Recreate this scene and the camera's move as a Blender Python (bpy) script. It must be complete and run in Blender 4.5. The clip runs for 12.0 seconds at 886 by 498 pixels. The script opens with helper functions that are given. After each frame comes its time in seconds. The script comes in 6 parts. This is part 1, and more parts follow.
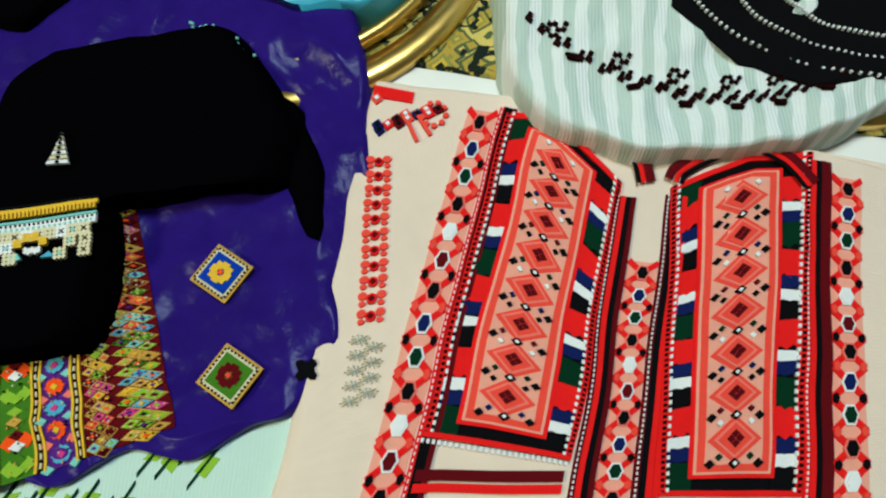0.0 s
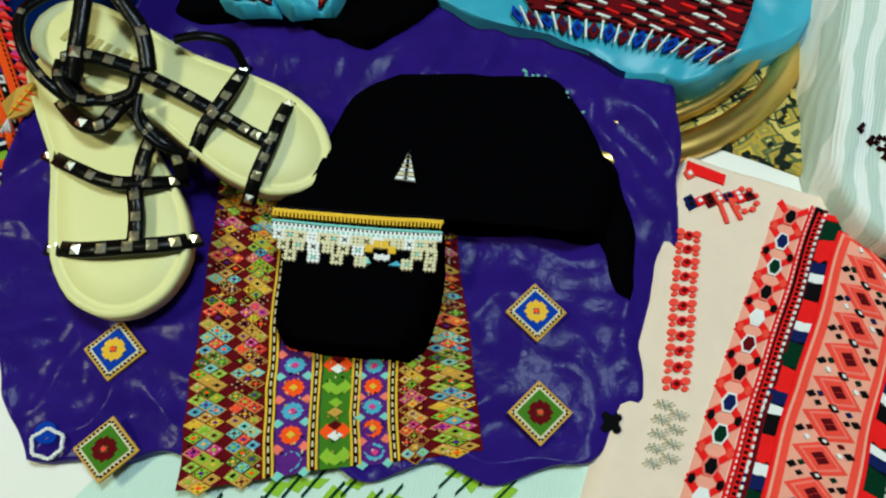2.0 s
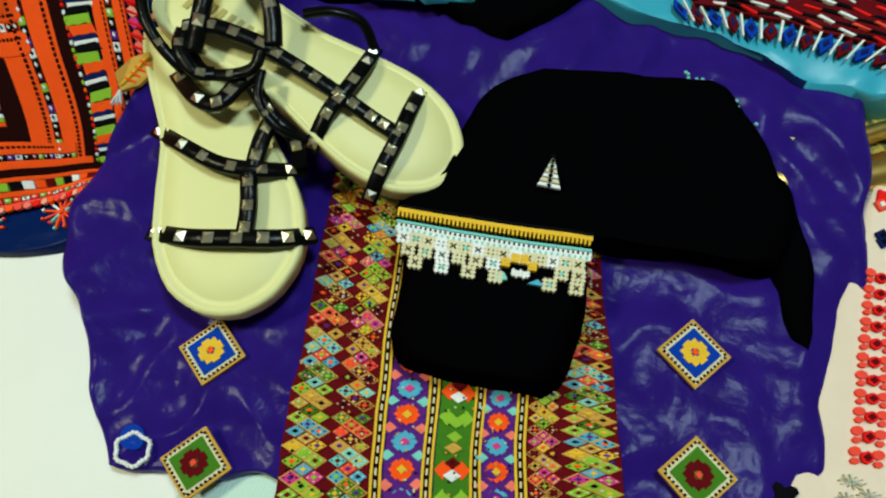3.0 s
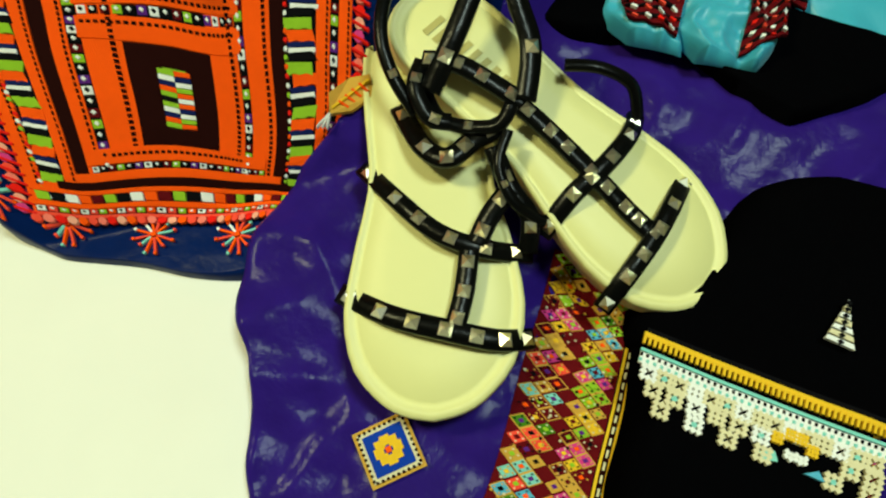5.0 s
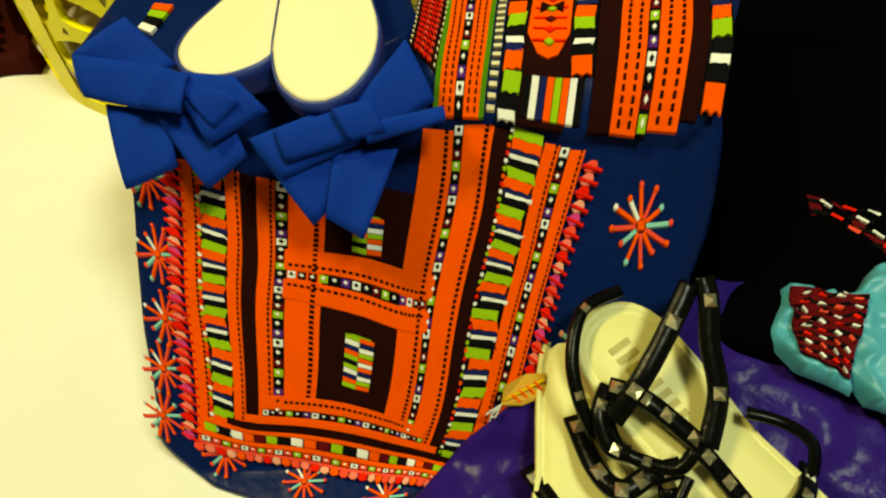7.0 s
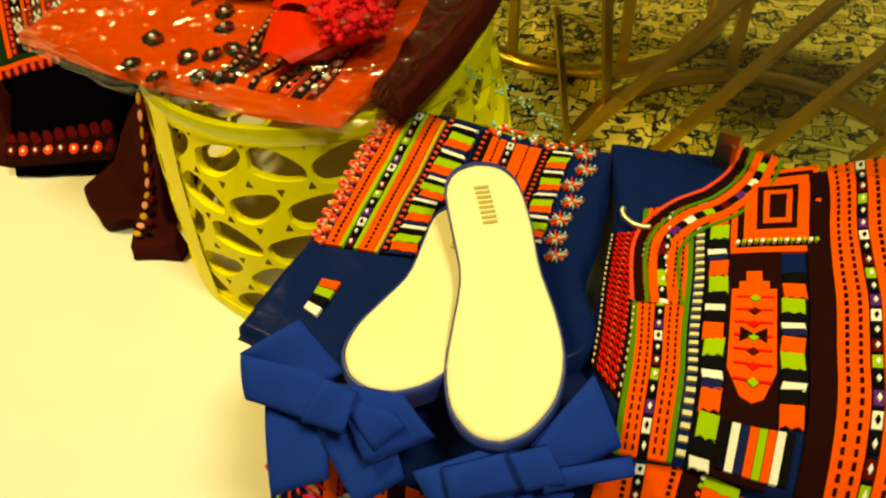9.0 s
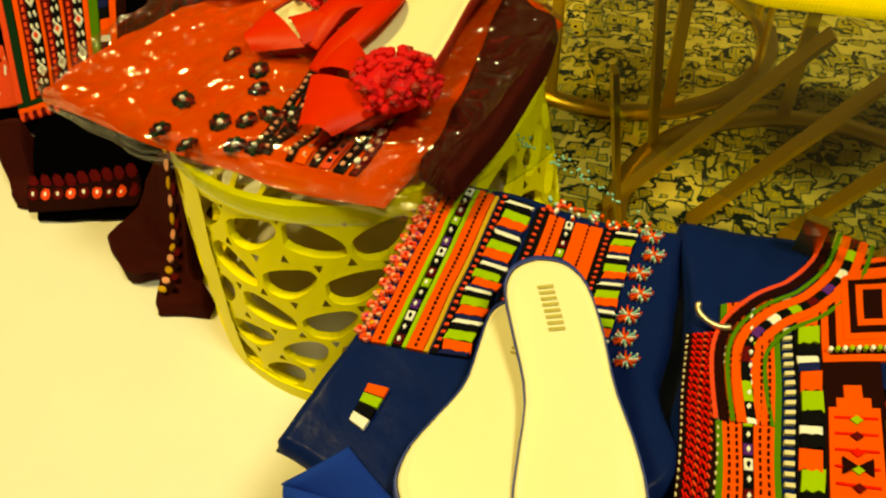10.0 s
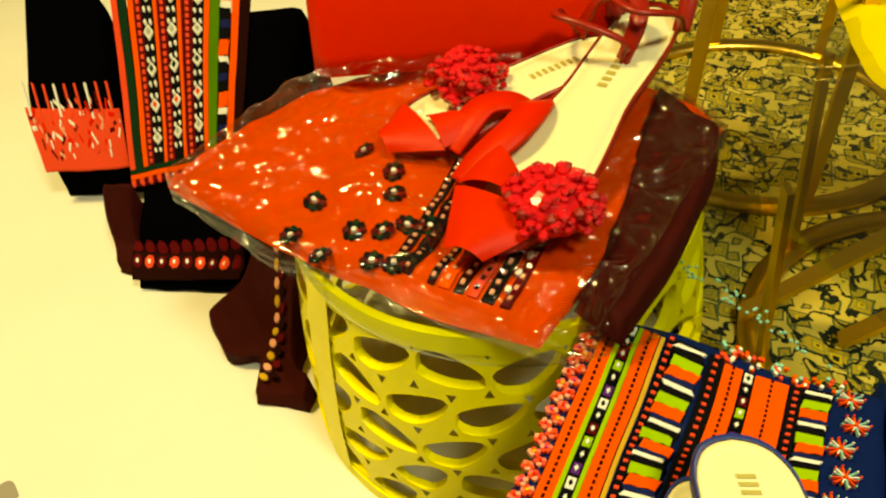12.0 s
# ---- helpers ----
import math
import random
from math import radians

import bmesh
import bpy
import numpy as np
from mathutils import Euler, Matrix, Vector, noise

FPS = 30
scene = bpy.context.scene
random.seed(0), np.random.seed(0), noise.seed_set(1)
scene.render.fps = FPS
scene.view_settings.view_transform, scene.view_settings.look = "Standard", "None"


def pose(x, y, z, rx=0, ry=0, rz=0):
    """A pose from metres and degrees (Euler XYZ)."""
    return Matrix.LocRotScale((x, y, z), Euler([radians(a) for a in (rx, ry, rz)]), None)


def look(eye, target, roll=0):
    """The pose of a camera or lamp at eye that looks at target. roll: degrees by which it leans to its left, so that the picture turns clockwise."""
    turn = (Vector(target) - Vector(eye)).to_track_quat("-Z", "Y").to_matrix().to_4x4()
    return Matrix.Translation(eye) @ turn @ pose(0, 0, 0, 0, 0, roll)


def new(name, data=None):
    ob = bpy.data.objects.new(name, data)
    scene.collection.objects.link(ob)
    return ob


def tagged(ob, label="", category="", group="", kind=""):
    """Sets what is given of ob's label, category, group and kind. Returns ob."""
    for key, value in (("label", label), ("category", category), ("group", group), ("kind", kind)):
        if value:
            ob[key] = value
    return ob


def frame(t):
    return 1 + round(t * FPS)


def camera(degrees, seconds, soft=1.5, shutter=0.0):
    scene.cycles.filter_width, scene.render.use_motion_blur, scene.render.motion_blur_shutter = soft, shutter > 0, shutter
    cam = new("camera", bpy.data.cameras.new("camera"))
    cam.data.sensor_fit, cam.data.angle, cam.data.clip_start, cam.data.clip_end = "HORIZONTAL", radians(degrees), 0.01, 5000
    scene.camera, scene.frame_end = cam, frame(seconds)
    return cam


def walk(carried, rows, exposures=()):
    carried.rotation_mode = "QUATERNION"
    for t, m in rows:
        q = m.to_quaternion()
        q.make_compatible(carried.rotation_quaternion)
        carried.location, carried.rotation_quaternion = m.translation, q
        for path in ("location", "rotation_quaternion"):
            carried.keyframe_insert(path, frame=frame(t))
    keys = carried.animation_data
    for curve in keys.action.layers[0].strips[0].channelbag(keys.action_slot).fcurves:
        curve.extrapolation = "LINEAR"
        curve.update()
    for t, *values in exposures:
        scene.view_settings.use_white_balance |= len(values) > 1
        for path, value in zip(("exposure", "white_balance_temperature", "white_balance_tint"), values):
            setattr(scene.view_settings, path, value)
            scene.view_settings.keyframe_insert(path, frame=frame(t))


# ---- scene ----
cam = camera(67.6, 12.0, soft=2.2)
PATH = [
    (0, (0.013, 0.109, 0.454), (-0.054, 0.821, -1.413), -4.7),
    (0.5, (-0.032, 0.109, 0.46), (-0.149, 0.841, -1.397), -4.5),
    (1, (-0.076, 0.104, 0.468), (-0.228, 0.857, -1.379), -3.8),
    (1.5, (-0.131, 0.094, 0.476), (-0.299, 0.865, -1.361), -1.8),
    (2, (-0.183, 0.089, 0.484), (-0.389, 0.878, -1.342), -1.5),
    (2.5, (-0.226, 0.092, 0.46), (-0.479, 0.888, -1.357), -1.3),
    (2.7, (-0.235, 0.094, 0.447), (-0.543, 0.894, -1.359), -3.6),
    (4.3, (-0.311, 0.14, 0.383), (-0.771, 0.741, -1.468), -11.7),
    (4.5, (-0.331, 0.145, 0.39), (-0.799, 0.744, -1.46), -10.6),
    (5, (-0.38, 0.152, 0.397), (-0.899, 0.753, -1.438), -9.3),
    (5.5, (-0.43, 0.154, 0.404), (-1.015, 0.785, -1.402), -7.6),
    (6, (-0.456, 0.162, 0.417), (-1.112, 0.852, -1.342), -6.2),
    (6.5, (-0.478, 0.167, 0.441), (-1.177, 0.906, -1.281), -4.6),
    (7, (-0.503, 0.184, 0.467), (-1.274, 0.936, -1.218), -4.2),
    (7.5, (-0.534, 0.201, 0.491), (-1.399, 0.953, -1.149), -5.1),
    (7.7, (-0.547, 0.204, 0.494), (-1.448, 0.968, -1.119), -4.9),
    (9.3, (-0.649, 0.237, 0.52), (-1.753, 0.997, -0.965), -5.7),
    (9.5, (-0.663, 0.242, 0.522), (-1.771, 0.998, -0.962), -5.8),
    (10, (-0.696, 0.253, 0.527), (-1.817, 0.99, -0.956), -6.4),
    (10.5, (-0.721, 0.261, 0.526), (-1.863, 0.986, -0.947), -6.4),
    (11, (-0.75, 0.262, 0.528), (-1.923, 0.97, -0.929), -6.0),
    (11.5, (-0.777, 0.255, 0.535), (-1.998, 0.931, -0.898), -6.6),
    (12, (-0.791, 0.249, 0.542), (-2.069, 0.896, -0.853), -7.8),
]
LIGHT = [(0, -0.08, 5400, 5), (2.5, -0.05, 5350, 2), (4.5, 0.1, 6300, -8), (5.5, 0.12, 6600, -13), (6.5, 0.15, 8400, -12), (7.5, 0.04, 9700, -10), (9.5, 0.14, 17000, -5), (10.5, -0.13, 16000, -12), (11.0, -0.15, 15500, -15), (11.5, 0.04, 15000, -11), (12, 0.2, 13800, -5)]
walk(cam, [(t, look(eye, target, roll)) for t, eye, target, roll in PATH], LIGHT)

# ---- light ----
world = bpy.data.worlds.new("world")
world.use_nodes = True
scene.world = world
world.node_tree.nodes["Background"].inputs[0].default_value = (0.9, 0.95, 1.0, 1)
world.node_tree.nodes["Background"].inputs[1].default_value = 0.06


def area(name, m, size, watts, colour):
    lamp = bpy.data.lights.new(name, "AREA")
    lamp.shape, lamp.size, lamp.energy, lamp.color = "DISK", size, watts, colour
    ob = new(name, lamp)
    ob.matrix_world = m
    return ob


# Two unseen overhead lamps, added; the second, warmer one yellows the stool end.
area("unseen_overhead_lamp", look((0.15, 0.75, 2.5), (-0.1, 0.3, 0)), 0.55, 41.5, (0.93, 1.0, 0.96))
area("unseen_overhead_lamp", look((-1.9, -0.2, 2.5), (-1.2, 0.3, 0)), 0.45, 52, (1.0, 0.86, 0.5))


# ---- materials ----
def mat(name, colour, rough=0.8, metal=0.0, var=0.25, scale=60.0, bump=0.15, weave=0.0, sheen=0.0, coat=0.0, stain=0.0, spec=0.5):
    """A procedural surface: colour varied at two scales, fine relief, optional thread weave."""
    m = bpy.data.materials.new(name)
    m.use_nodes = True
    nt = m.node_tree
    b = nt.nodes["Principled BSDF"]
    link = nt.links.new
    tc = nt.nodes.new("ShaderNodeTexCoord")
    n1 = nt.nodes.new("ShaderNodeTexNoise")
    n1.inputs["Scale"].default_value, n1.inputs["Detail"].default_value = scale, 5
    n2 = nt.nodes.new("ShaderNodeTexNoise")
    n2.inputs["Scale"].default_value, n2.inputs["Detail"].default_value = scale * 0.12, 3
    link(tc.outputs["Object"], n1.inputs["Vector"])
    link(tc.outputs["Object"], n2.inputs["Vector"])
    mix = nt.nodes.new("ShaderNodeMix")
    mix.data_type = "RGBA"
    dark = [c * (1 - var) for c in colour]
    light = [min(1, c * (1 + var * 0.5)) for c in colour]
    mix.inputs[6].default_value, mix.inputs[7].default_value = (*dark, 1), (*light, 1)
    add = nt.nodes.new("ShaderNodeMath")
    add.operation = "ADD"
    mul = nt.nodes.new("ShaderNodeMath")
    mul.operation, mul.inputs[1].default_value = "MULTIPLY", 0.5
    link(n1.outputs[0], add.inputs[0])
    link(n2.outputs[0], add.inputs[1])
    link(add.outputs[0], mul.inputs[0])
    link(mul.outputs[0], mix.inputs[0])
    last = mix.outputs[2]
    if stain:
        n3 = nt.nodes.new("ShaderNodeTexNoise")
        n3.inputs["Scale"].default_value, n3.inputs["Detail"].default_value = 3.0, 6
        link(tc.outputs["Object"], n3.inputs["Vector"])
        r = nt.nodes.new("ShaderNodeMapRange")
        r.inputs[1].default_value, r.inputs[2].default_value = 0.45, 0.75
        link(n3.outputs[0], r.inputs[0])
        mx = nt.nodes.new("ShaderNodeMix")
        mx.data_type = "RGBA"
        link(r.outputs[0], mx.inputs[0])
        link(last, mx.inputs[6])
        mx.inputs[7].default_value = (*[c * (1 - stain) for c in colour], 1)
        last = mx.outputs[2]
    link(last, b.inputs["Base Color"])
    bp = nt.nodes.new("ShaderNodeBump")
    bp.inputs["Strength"].default_value, bp.inputs["Distance"].default_value = bump, 0.002
    height = n1.outputs[0]
    if weave:
        wv = nt.nodes.new("ShaderNodeTexWave")
        wv.inputs["Scale"].default_value, wv.inputs["Distortion"].default_value = weave, 1.5
        link(tc.outputs["Object"], wv.inputs["Vector"])
        ad = nt.nodes.new("ShaderNodeMath")
        ad.operation = "ADD"
        link(wv.outputs[1], ad.inputs[0])
        link(n1.outputs[0], ad.inputs[1])
        height = ad.outputs[0]
    link(height, bp.inputs["Height"])
    link(bp.outputs[0], b.inputs["Normal"])
    b.inputs["Roughness"].default_value, b.inputs["Metallic"].default_value = rough, metal
    b.inputs["Sheen Weight"].default_value = sheen
    b.inputs["Coat Weight"].default_value = coat
    b.inputs["Specular IOR Level"].default_value = spec
    return m


THREAD = {
    "red": (0.80, 0.012, 0.010), "coral": (0.86, 0.075, 0.045), "pink": (0.88, 0.20, 0.15), "white": (0.85, 0.86, 0.84),
    "black": (0.004, 0.004, 0.005), "navy": (0.008, 0.014, 0.09), "green": (0.004, 0.03, 0.012), "orange": (1.0, 0.095, 0.006),
    "lime": (0.30, 0.52, 0.03), "yellow": (0.80, 0.50, 0.03), "gold": (0.62, 0.36, 0.06), "maroon": (0.11, 0.004, 0.007),
    "sky": (0.12, 0.42, 0.60), "magenta": (0.65, 0.05, 0.25), "violet": (0.10, 0.02, 0.22), "aqua": (0.25, 0.62, 0.55),
    "brown": (0.016, 0.0025, 0.002), "leaf": (0.07, 0.20, 0.012), "cream": (0.72, 0.66, 0.42), "grey": (0.42, 0.44, 0.40),
    "turq": (0.05, 0.42, 0.55), "blue": (0.01, 0.045, 0.38), "peach": (0.86, 0.38, 0.27),
}
NAMES = list(THREAD)
THREADS = [mat("thread_" + k, c, 0.85, var=0.18, scale=220, bump=0.3, weave=400, spec=0.04) for k, c in THREAD.items()]

SHEET = mat("white_sheet", (0.80, 0.80, 0.74), 0.75, var=0.06, scale=25, bump=0.12, stain=0.08)
CREAM = mat("cream_cotton", (0.86, 0.71, 0.56), 0.9, var=0.14, scale=60, bump=0.35, weave=500, stain=0.06, spec=0.1)
SATIN = mat("violet_blue_satin", (0.024, 0.009, 0.175), 0.22, var=0.55, scale=55, bump=0.7, spec=0.05)
NAVY = mat("navy_satin", (0.002, 0.012, 0.085), 0.30, var=0.45, scale=70, bump=0.45, spec=0.05)
VELVET = mat("black_velvet", (0.0012, 0.0012, 0.0016), 1.0, var=0.3, scale=120, bump=0.2, spec=0.0)
RIBBON = mat("royal_blue_grosgrain", (0.002, 0.036, 0.34), 0.8, var=0.12, scale=120, bump=0.3, weave=400, spec=0.05)
MULE_BLUE = mat("mule_blue_leather", (0.008, 0.03, 0.22), 0.45, var=0.15, scale=80, bump=0.2)
INSOLE = mat("cream_insole", (0.70, 0.68, 0.30), 0.5, var=0.07, scale=60, bump=0.1, stain=0.05)
INSOLE_EDGE = mat("cream_sole_edge", (0.66, 0.52, 0.26), 0.6, var=0.12, scale=60)
PALE = mat("pale_insole", (0.79, 0.76, 0.50), 0.5, var=0.06, scale=60, bump=0.1, stain=0.04)
PRINT = mat("insole_gilt_print", (0.42, 0.36, 0.09), 0.5, var=0.15, scale=120)
LEATHER = mat("black_leather", (0.0018, 0.002, 0.0018), 0.28, spec=0.14, var=0.3, scale=140, bump=0.25)
STUD = mat("pale_gold_stud", (0.90, 0.86, 0.66), 0.34, metal=1.0, var=0.15, scale=80, bump=0.1)
BRASS = mat("polished_brass", (0.78, 0.52, 0.13), 0.33, metal=1.0, var=0.22, scale=40, bump=0.12)
DRUM = mat("yellow_gold_paint", (0.94, 0.84, 0.03), 0.45, metal=0.0, var=0.12, scale=60, bump=0.15)
RED = mat("red_leather", (0.62, 0.012, 0.004), 0.5, var=0.15, scale=90, bump=0.25, spec=0.2)
REDDARK = mat("dark_red_leather", (0.32, 0.008, 0.006), 0.4, var=0.2, scale=90, bump=0.2)
BEAD = mat("red_glass_beads", (0.70, 0.012, 0.03), 0.15, var=0.3, scale=90)
ORANGE = mat("orange_red_cloth", (0.95, 0.070, 0.006), 0.8, var=0.45, scale=110, bump=0.4, weave=400, stain=0.35, spec=0.1)
BROWN = mat("dark_red_brown_cloth", (0.040, 0.0025, 0.002), 0.75, var=0.5, scale=60, bump=0.4, spec=0.08)
TURQ = mat("turquoise_satin", (0.06, 0.36, 0.50), 0.42, var=0.25, scale=30, bump=0.3, sheen=0.1)
YELLOW = mat("yellow_cloth", (0.80, 0.62, 0.04), 0.8, var=0.15, scale=60, bump=0.25, weave=120)
PLASTER = mat("room_plaster", (0.30, 0.28, 0.24), 0.9, var=0.06, scale=20, bump=0.1)


def striped():
    m = mat("striped_white_cotton", (0.74, 0.78, 0.74), 0.85, var=0.1, scale=90, bump=0.25, weave=120, spec=0.1)
    nt = m.node_tree
    b = nt.nodes["Principled BSDF"]
    tc = nt.nodes.new("ShaderNodeTexCoord")
    w = nt.nodes.new("ShaderNodeTexWave")
    w.bands_direction = "X"
    w.inputs["Scale"].default_value, w.inputs["Distortion"].default_value = 17.0, 3.5
    nt.links.new(tc.outputs["Object"], w.inputs["Vector"])
    r = nt.nodes.new("ShaderNodeValToRGB")
    r.color_ramp.elements[0].position, r.color_ramp.elements[0].color = 0.45, (0.52, 0.62, 0.55, 1)
    r.color_ramp.elements[1].position, r.color_ramp.elements[1].color = 0.6, (0.76, 0.80, 0.76, 1)
    nt.links.new(w.outputs[0], r.inputs[0])
    nt.links.new(r.outputs[0], b.inputs["Base Color"])
    return m


STRIPED = striped()


def rug_material():
    m = mat("patterned_rug", (0.2, 0.2, 0.1), 0.95, scale=300, bump=0.5, weave=150, spec=0.05)
    nt = m.node_tree
    b = nt.nodes["Principled BSDF"]
    tc = nt.nodes.new("ShaderNodeTexCoord")
    warp = nt.nodes.new("ShaderNodeTexNoise")
    warp.inputs["Scale"].default_value = 9
    mixv = nt.nodes.new("ShaderNodeMix")
    mixv.data_type, mixv.inputs[0].default_value = "VECTOR", 0.05
    nt.links.new(tc.outputs["Object"], warp.inputs["Vector"])
    nt.links.new(tc.outputs["Object"], mixv.inputs[4])
    nt.links.new(warp.outputs["Color"], mixv.inputs[5])
    v = nt.nodes.new("ShaderNodeTexVoronoi")
    v.feature, v.distance = "F1", "MANHATTAN"
    v.inputs["Scale"].default_value = 44
    v2 = nt.nodes.new("ShaderNodeTexWave")
    v2.wave_type, v2.rings_direction = "RINGS", "SPHERICAL"
    v2.inputs["Scale"].default_value, v2.inputs["Distortion"].default_value, v2.inputs["Detail"].default_value, v2.inputs["Detail Scale"].default_value = 9, 14, 3, 3.2
    for x in (v, v2):
        nt.links.new(mixv.outputs[1], x.inputs["Vector"])
    r = nt.nodes.new("ShaderNodeValToRGB")
    r.color_ramp.interpolation = "CONSTANT"
    e = r.color_ramp.elements
    e[0].position, e[0].color = 0.0, (0.012, 0.02, 0.015, 1)
    e[1].position, e[1].color = 0.22, (0.62, 0.44, 0.05, 1)
    for p, c in ((0.36, (0.30, 0.28, 0.07, 1)), (0.50, (0.48, 0.34, 0.05, 1)), (0.66, (0.10, 0.13, 0.05, 1)), (0.8, (0.66, 0.52, 0.13, 1))):
        k = e.new(p)
        k.color = c
    nt.links.new(v.outputs["Distance"], r.inputs[0])
    r2 = nt.nodes.new("ShaderNodeMapRange")
    r2.inputs[1].default_value, r2.inputs[2].default_value = 0.10, 0.16
    nt.links.new(v2.outputs[1], r2.inputs[0])
    mx = nt.nodes.new("ShaderNodeMix")
    mx.data_type = "RGBA"
    mx.inputs[6].default_value = (0.015, 0.022, 0.016, 1)
    nt.links.new(r2.outputs[0], mx.inputs[0])
    nt.links.new(r.outputs[0], mx.inputs[7])
    nt.links.new(mx.outputs[2], b.inputs["Base Color"])
    return m


RUG = rug_material()


def clear(name, rough, gloss, tint, film=False):
    m = bpy.data.materials.new(name)
    m.use_nodes = True
    nt = m.node_tree
    out = nt.nodes["Material Output"]
    t = nt.nodes.new("ShaderNodeBsdfTransparent")
    t.inputs[0].default_value = (*tint, 1)
    g = nt.nodes.new("ShaderNodeBsdfGlossy")
    g.inputs["Roughness"].default_value = rough
    lw = nt.nodes.new("ShaderNodeLayerWeight")
    lw.inputs[0].default_value = 0.5
    f = nt.nodes.new("ShaderNodeMapRange")
    f.inputs[1].default_value, f.inputs[2].default_value, f.inputs[3].default_value, f.inputs[4].default_value = 0.0, 1.0, gloss * 0.03, gloss * 0.40
    nt.links.new(lw.outputs[1], f.inputs[0])
    mx = nt.nodes.new("ShaderNodeMixShader")
    nt.links.new(f.outputs[0], mx.inputs[0])
    nt.links.new(t.outputs[0], mx.inputs[1])
    nt.links.new(g.outputs[0], mx.inputs[2])
    nt.links.new(mx.outputs[0], out.inputs[0])
    if film:
        n = nt.nodes.new("ShaderNodeTexNoise")
        n.noise_type = "RIDGED_MULTIFRACTAL"
        n.inputs["Scale"].default_value, n.inputs["Detail"].default_value, n.inputs["Distortion"].default_value = 6, 1, 1.0
        bp = nt.nodes.new("ShaderNodeBump")
        bp.inputs["Strength"].default_value, bp.inputs["Distance"].default_value = 1.0, 0.03
        nt.links.new(n.outputs[0], bp.inputs["Height"])
        nt.links.new(bp.outputs[0], g.inputs["Normal"])
    return m


GLASS = clear("clear_glass", 0.02, 0.6, (0.93, 0.96, 0.93))
FILM = clear("plastic_film", 0.09, 0.9, (0.97, 0.97, 0.96), True)


# ---- building helpers ----
def part(name, bm, material, parent=None, label="", smooth=True):
    """Links a bmesh as one mesh object, under a thing or a part."""
    me = bpy.data.meshes.new(name)
    bm.to_mesh(me)
    bm.free()
    for m in material if isinstance(material, list) else [material]:
        me.materials.append(m)
    if smooth:
        me.shade_smooth()
    ob = new(name, me)
    if parent:
        ob.parent = parent
        if parent.data is None:
            ob.matrix_parent_inverse = Matrix.Translation(-parent.location)
    if label:
        ob["label"] = label
    return ob


def thing(name, label, category, group="", at=(0, 0, 0)):
    ob = new(name)
    ob.location = at
    ob.empty_display_size = 0.05
    bpy.context.view_layer.update()
    return tagged(ob, label, category, group)


def step(a, b, x):
    t = min(1, max(0, (x - a) / (b - a)))
    return t * t * (3 - 2 * t)


def wrinkle(x, y, seed, amp, size):
    """Soft cloth folds: ridged noise at two sizes."""
    p = Vector((x / size, y / size, seed * 7.3))
    a = noise.noise(p + 0.7 * Vector((noise.noise(p * 0.5), noise.noise(p * 0.5 + Vector((5, 1, 2))), 0)))
    b = noise.noise(p * 2.7 + Vector((3, 9, seed)))
    return amp * (0.75 * (1 - 2 * abs(a)) + 0.3 * b)


def slope(x, y):
    """The height of the navy dress, which climbs from the sheet over the pile beneath it."""
    a, b, k = 0.06 + 0.648 * (-0.671 - x) + 0.70 * (y - 0.257), 0.185, 0.03
    near = max(0.0, k - abs(a - b)) / k
    return max(0.012, min(a, b) - near * near * k * 0.25)


def flat(h):
    return lambda x, y: h


def curve(rows, t):
    """Catmull-Rom through rows of numbers, t from 0 to 1."""
    n = len(rows) - 1
    i = min(int(t * n), n - 1)
    f = t * n - i
    a, b, c, d = (rows[min(max(i + k, 0), n)] for k in (-1, 0, 1, 2))
    return [0.5 * (2 * q + (r - p) * f + (2 * p - 5 * q + 4 * r - s) * f * f + (3 * q - p - 3 * r + s) * f ** 3) for p, q, r, s in zip(a, b, c, d)]


def cloth(name, rows, height, material, parent=None, label="", seed=1, amp=0.003, size=0.05, nu=40, nv=40, edge=0.006, wavy=0.003, base=0.003):
    """A laid cloth between a left and a right edge, rows (xl, yl, xr, yr); its rim rolls down to its support."""
    bm = bmesh.new()
    grid = []
    for j in range(nv + 1):
        xl, yl, xr, yr = curve(rows, j / nv)
        line = []
        for i in range(nu + 1):
            u = i / nu
            x, y = xl + (xr - xl) * u, yl + (yr - yl) * u
            x += wavy * noise.noise(Vector((x * 22, y * 22, seed)))
            y += wavy * noise.noise(Vector((x * 22, y * 22, seed + 40)))
            rim = min(u, 1 - u) * math.hypot(xr - xl, yr - yl)
            rim = min(rim, min(j, nv - j) / nv * 0.35)
            k = math.sqrt(max(0.0, 1 - (1 - min(1, rim / edge)) ** 2))
            z = height(x, y) + wrinkle(x, y, seed, amp, size)
            low = base if base < 1 else height(x, y) - 0.012
            line.append(bm.verts.new((x, y, low + (max(z, low + 0.001) - low) * k)))
        grid.append(line)
    for j in range(nv):
        for i in range(nu):
            bm.faces.new((grid[j][i], grid[j][i + 1], grid[j + 1][i + 1], grid[j + 1][i]))
    return part(name, bm, material, parent, label)


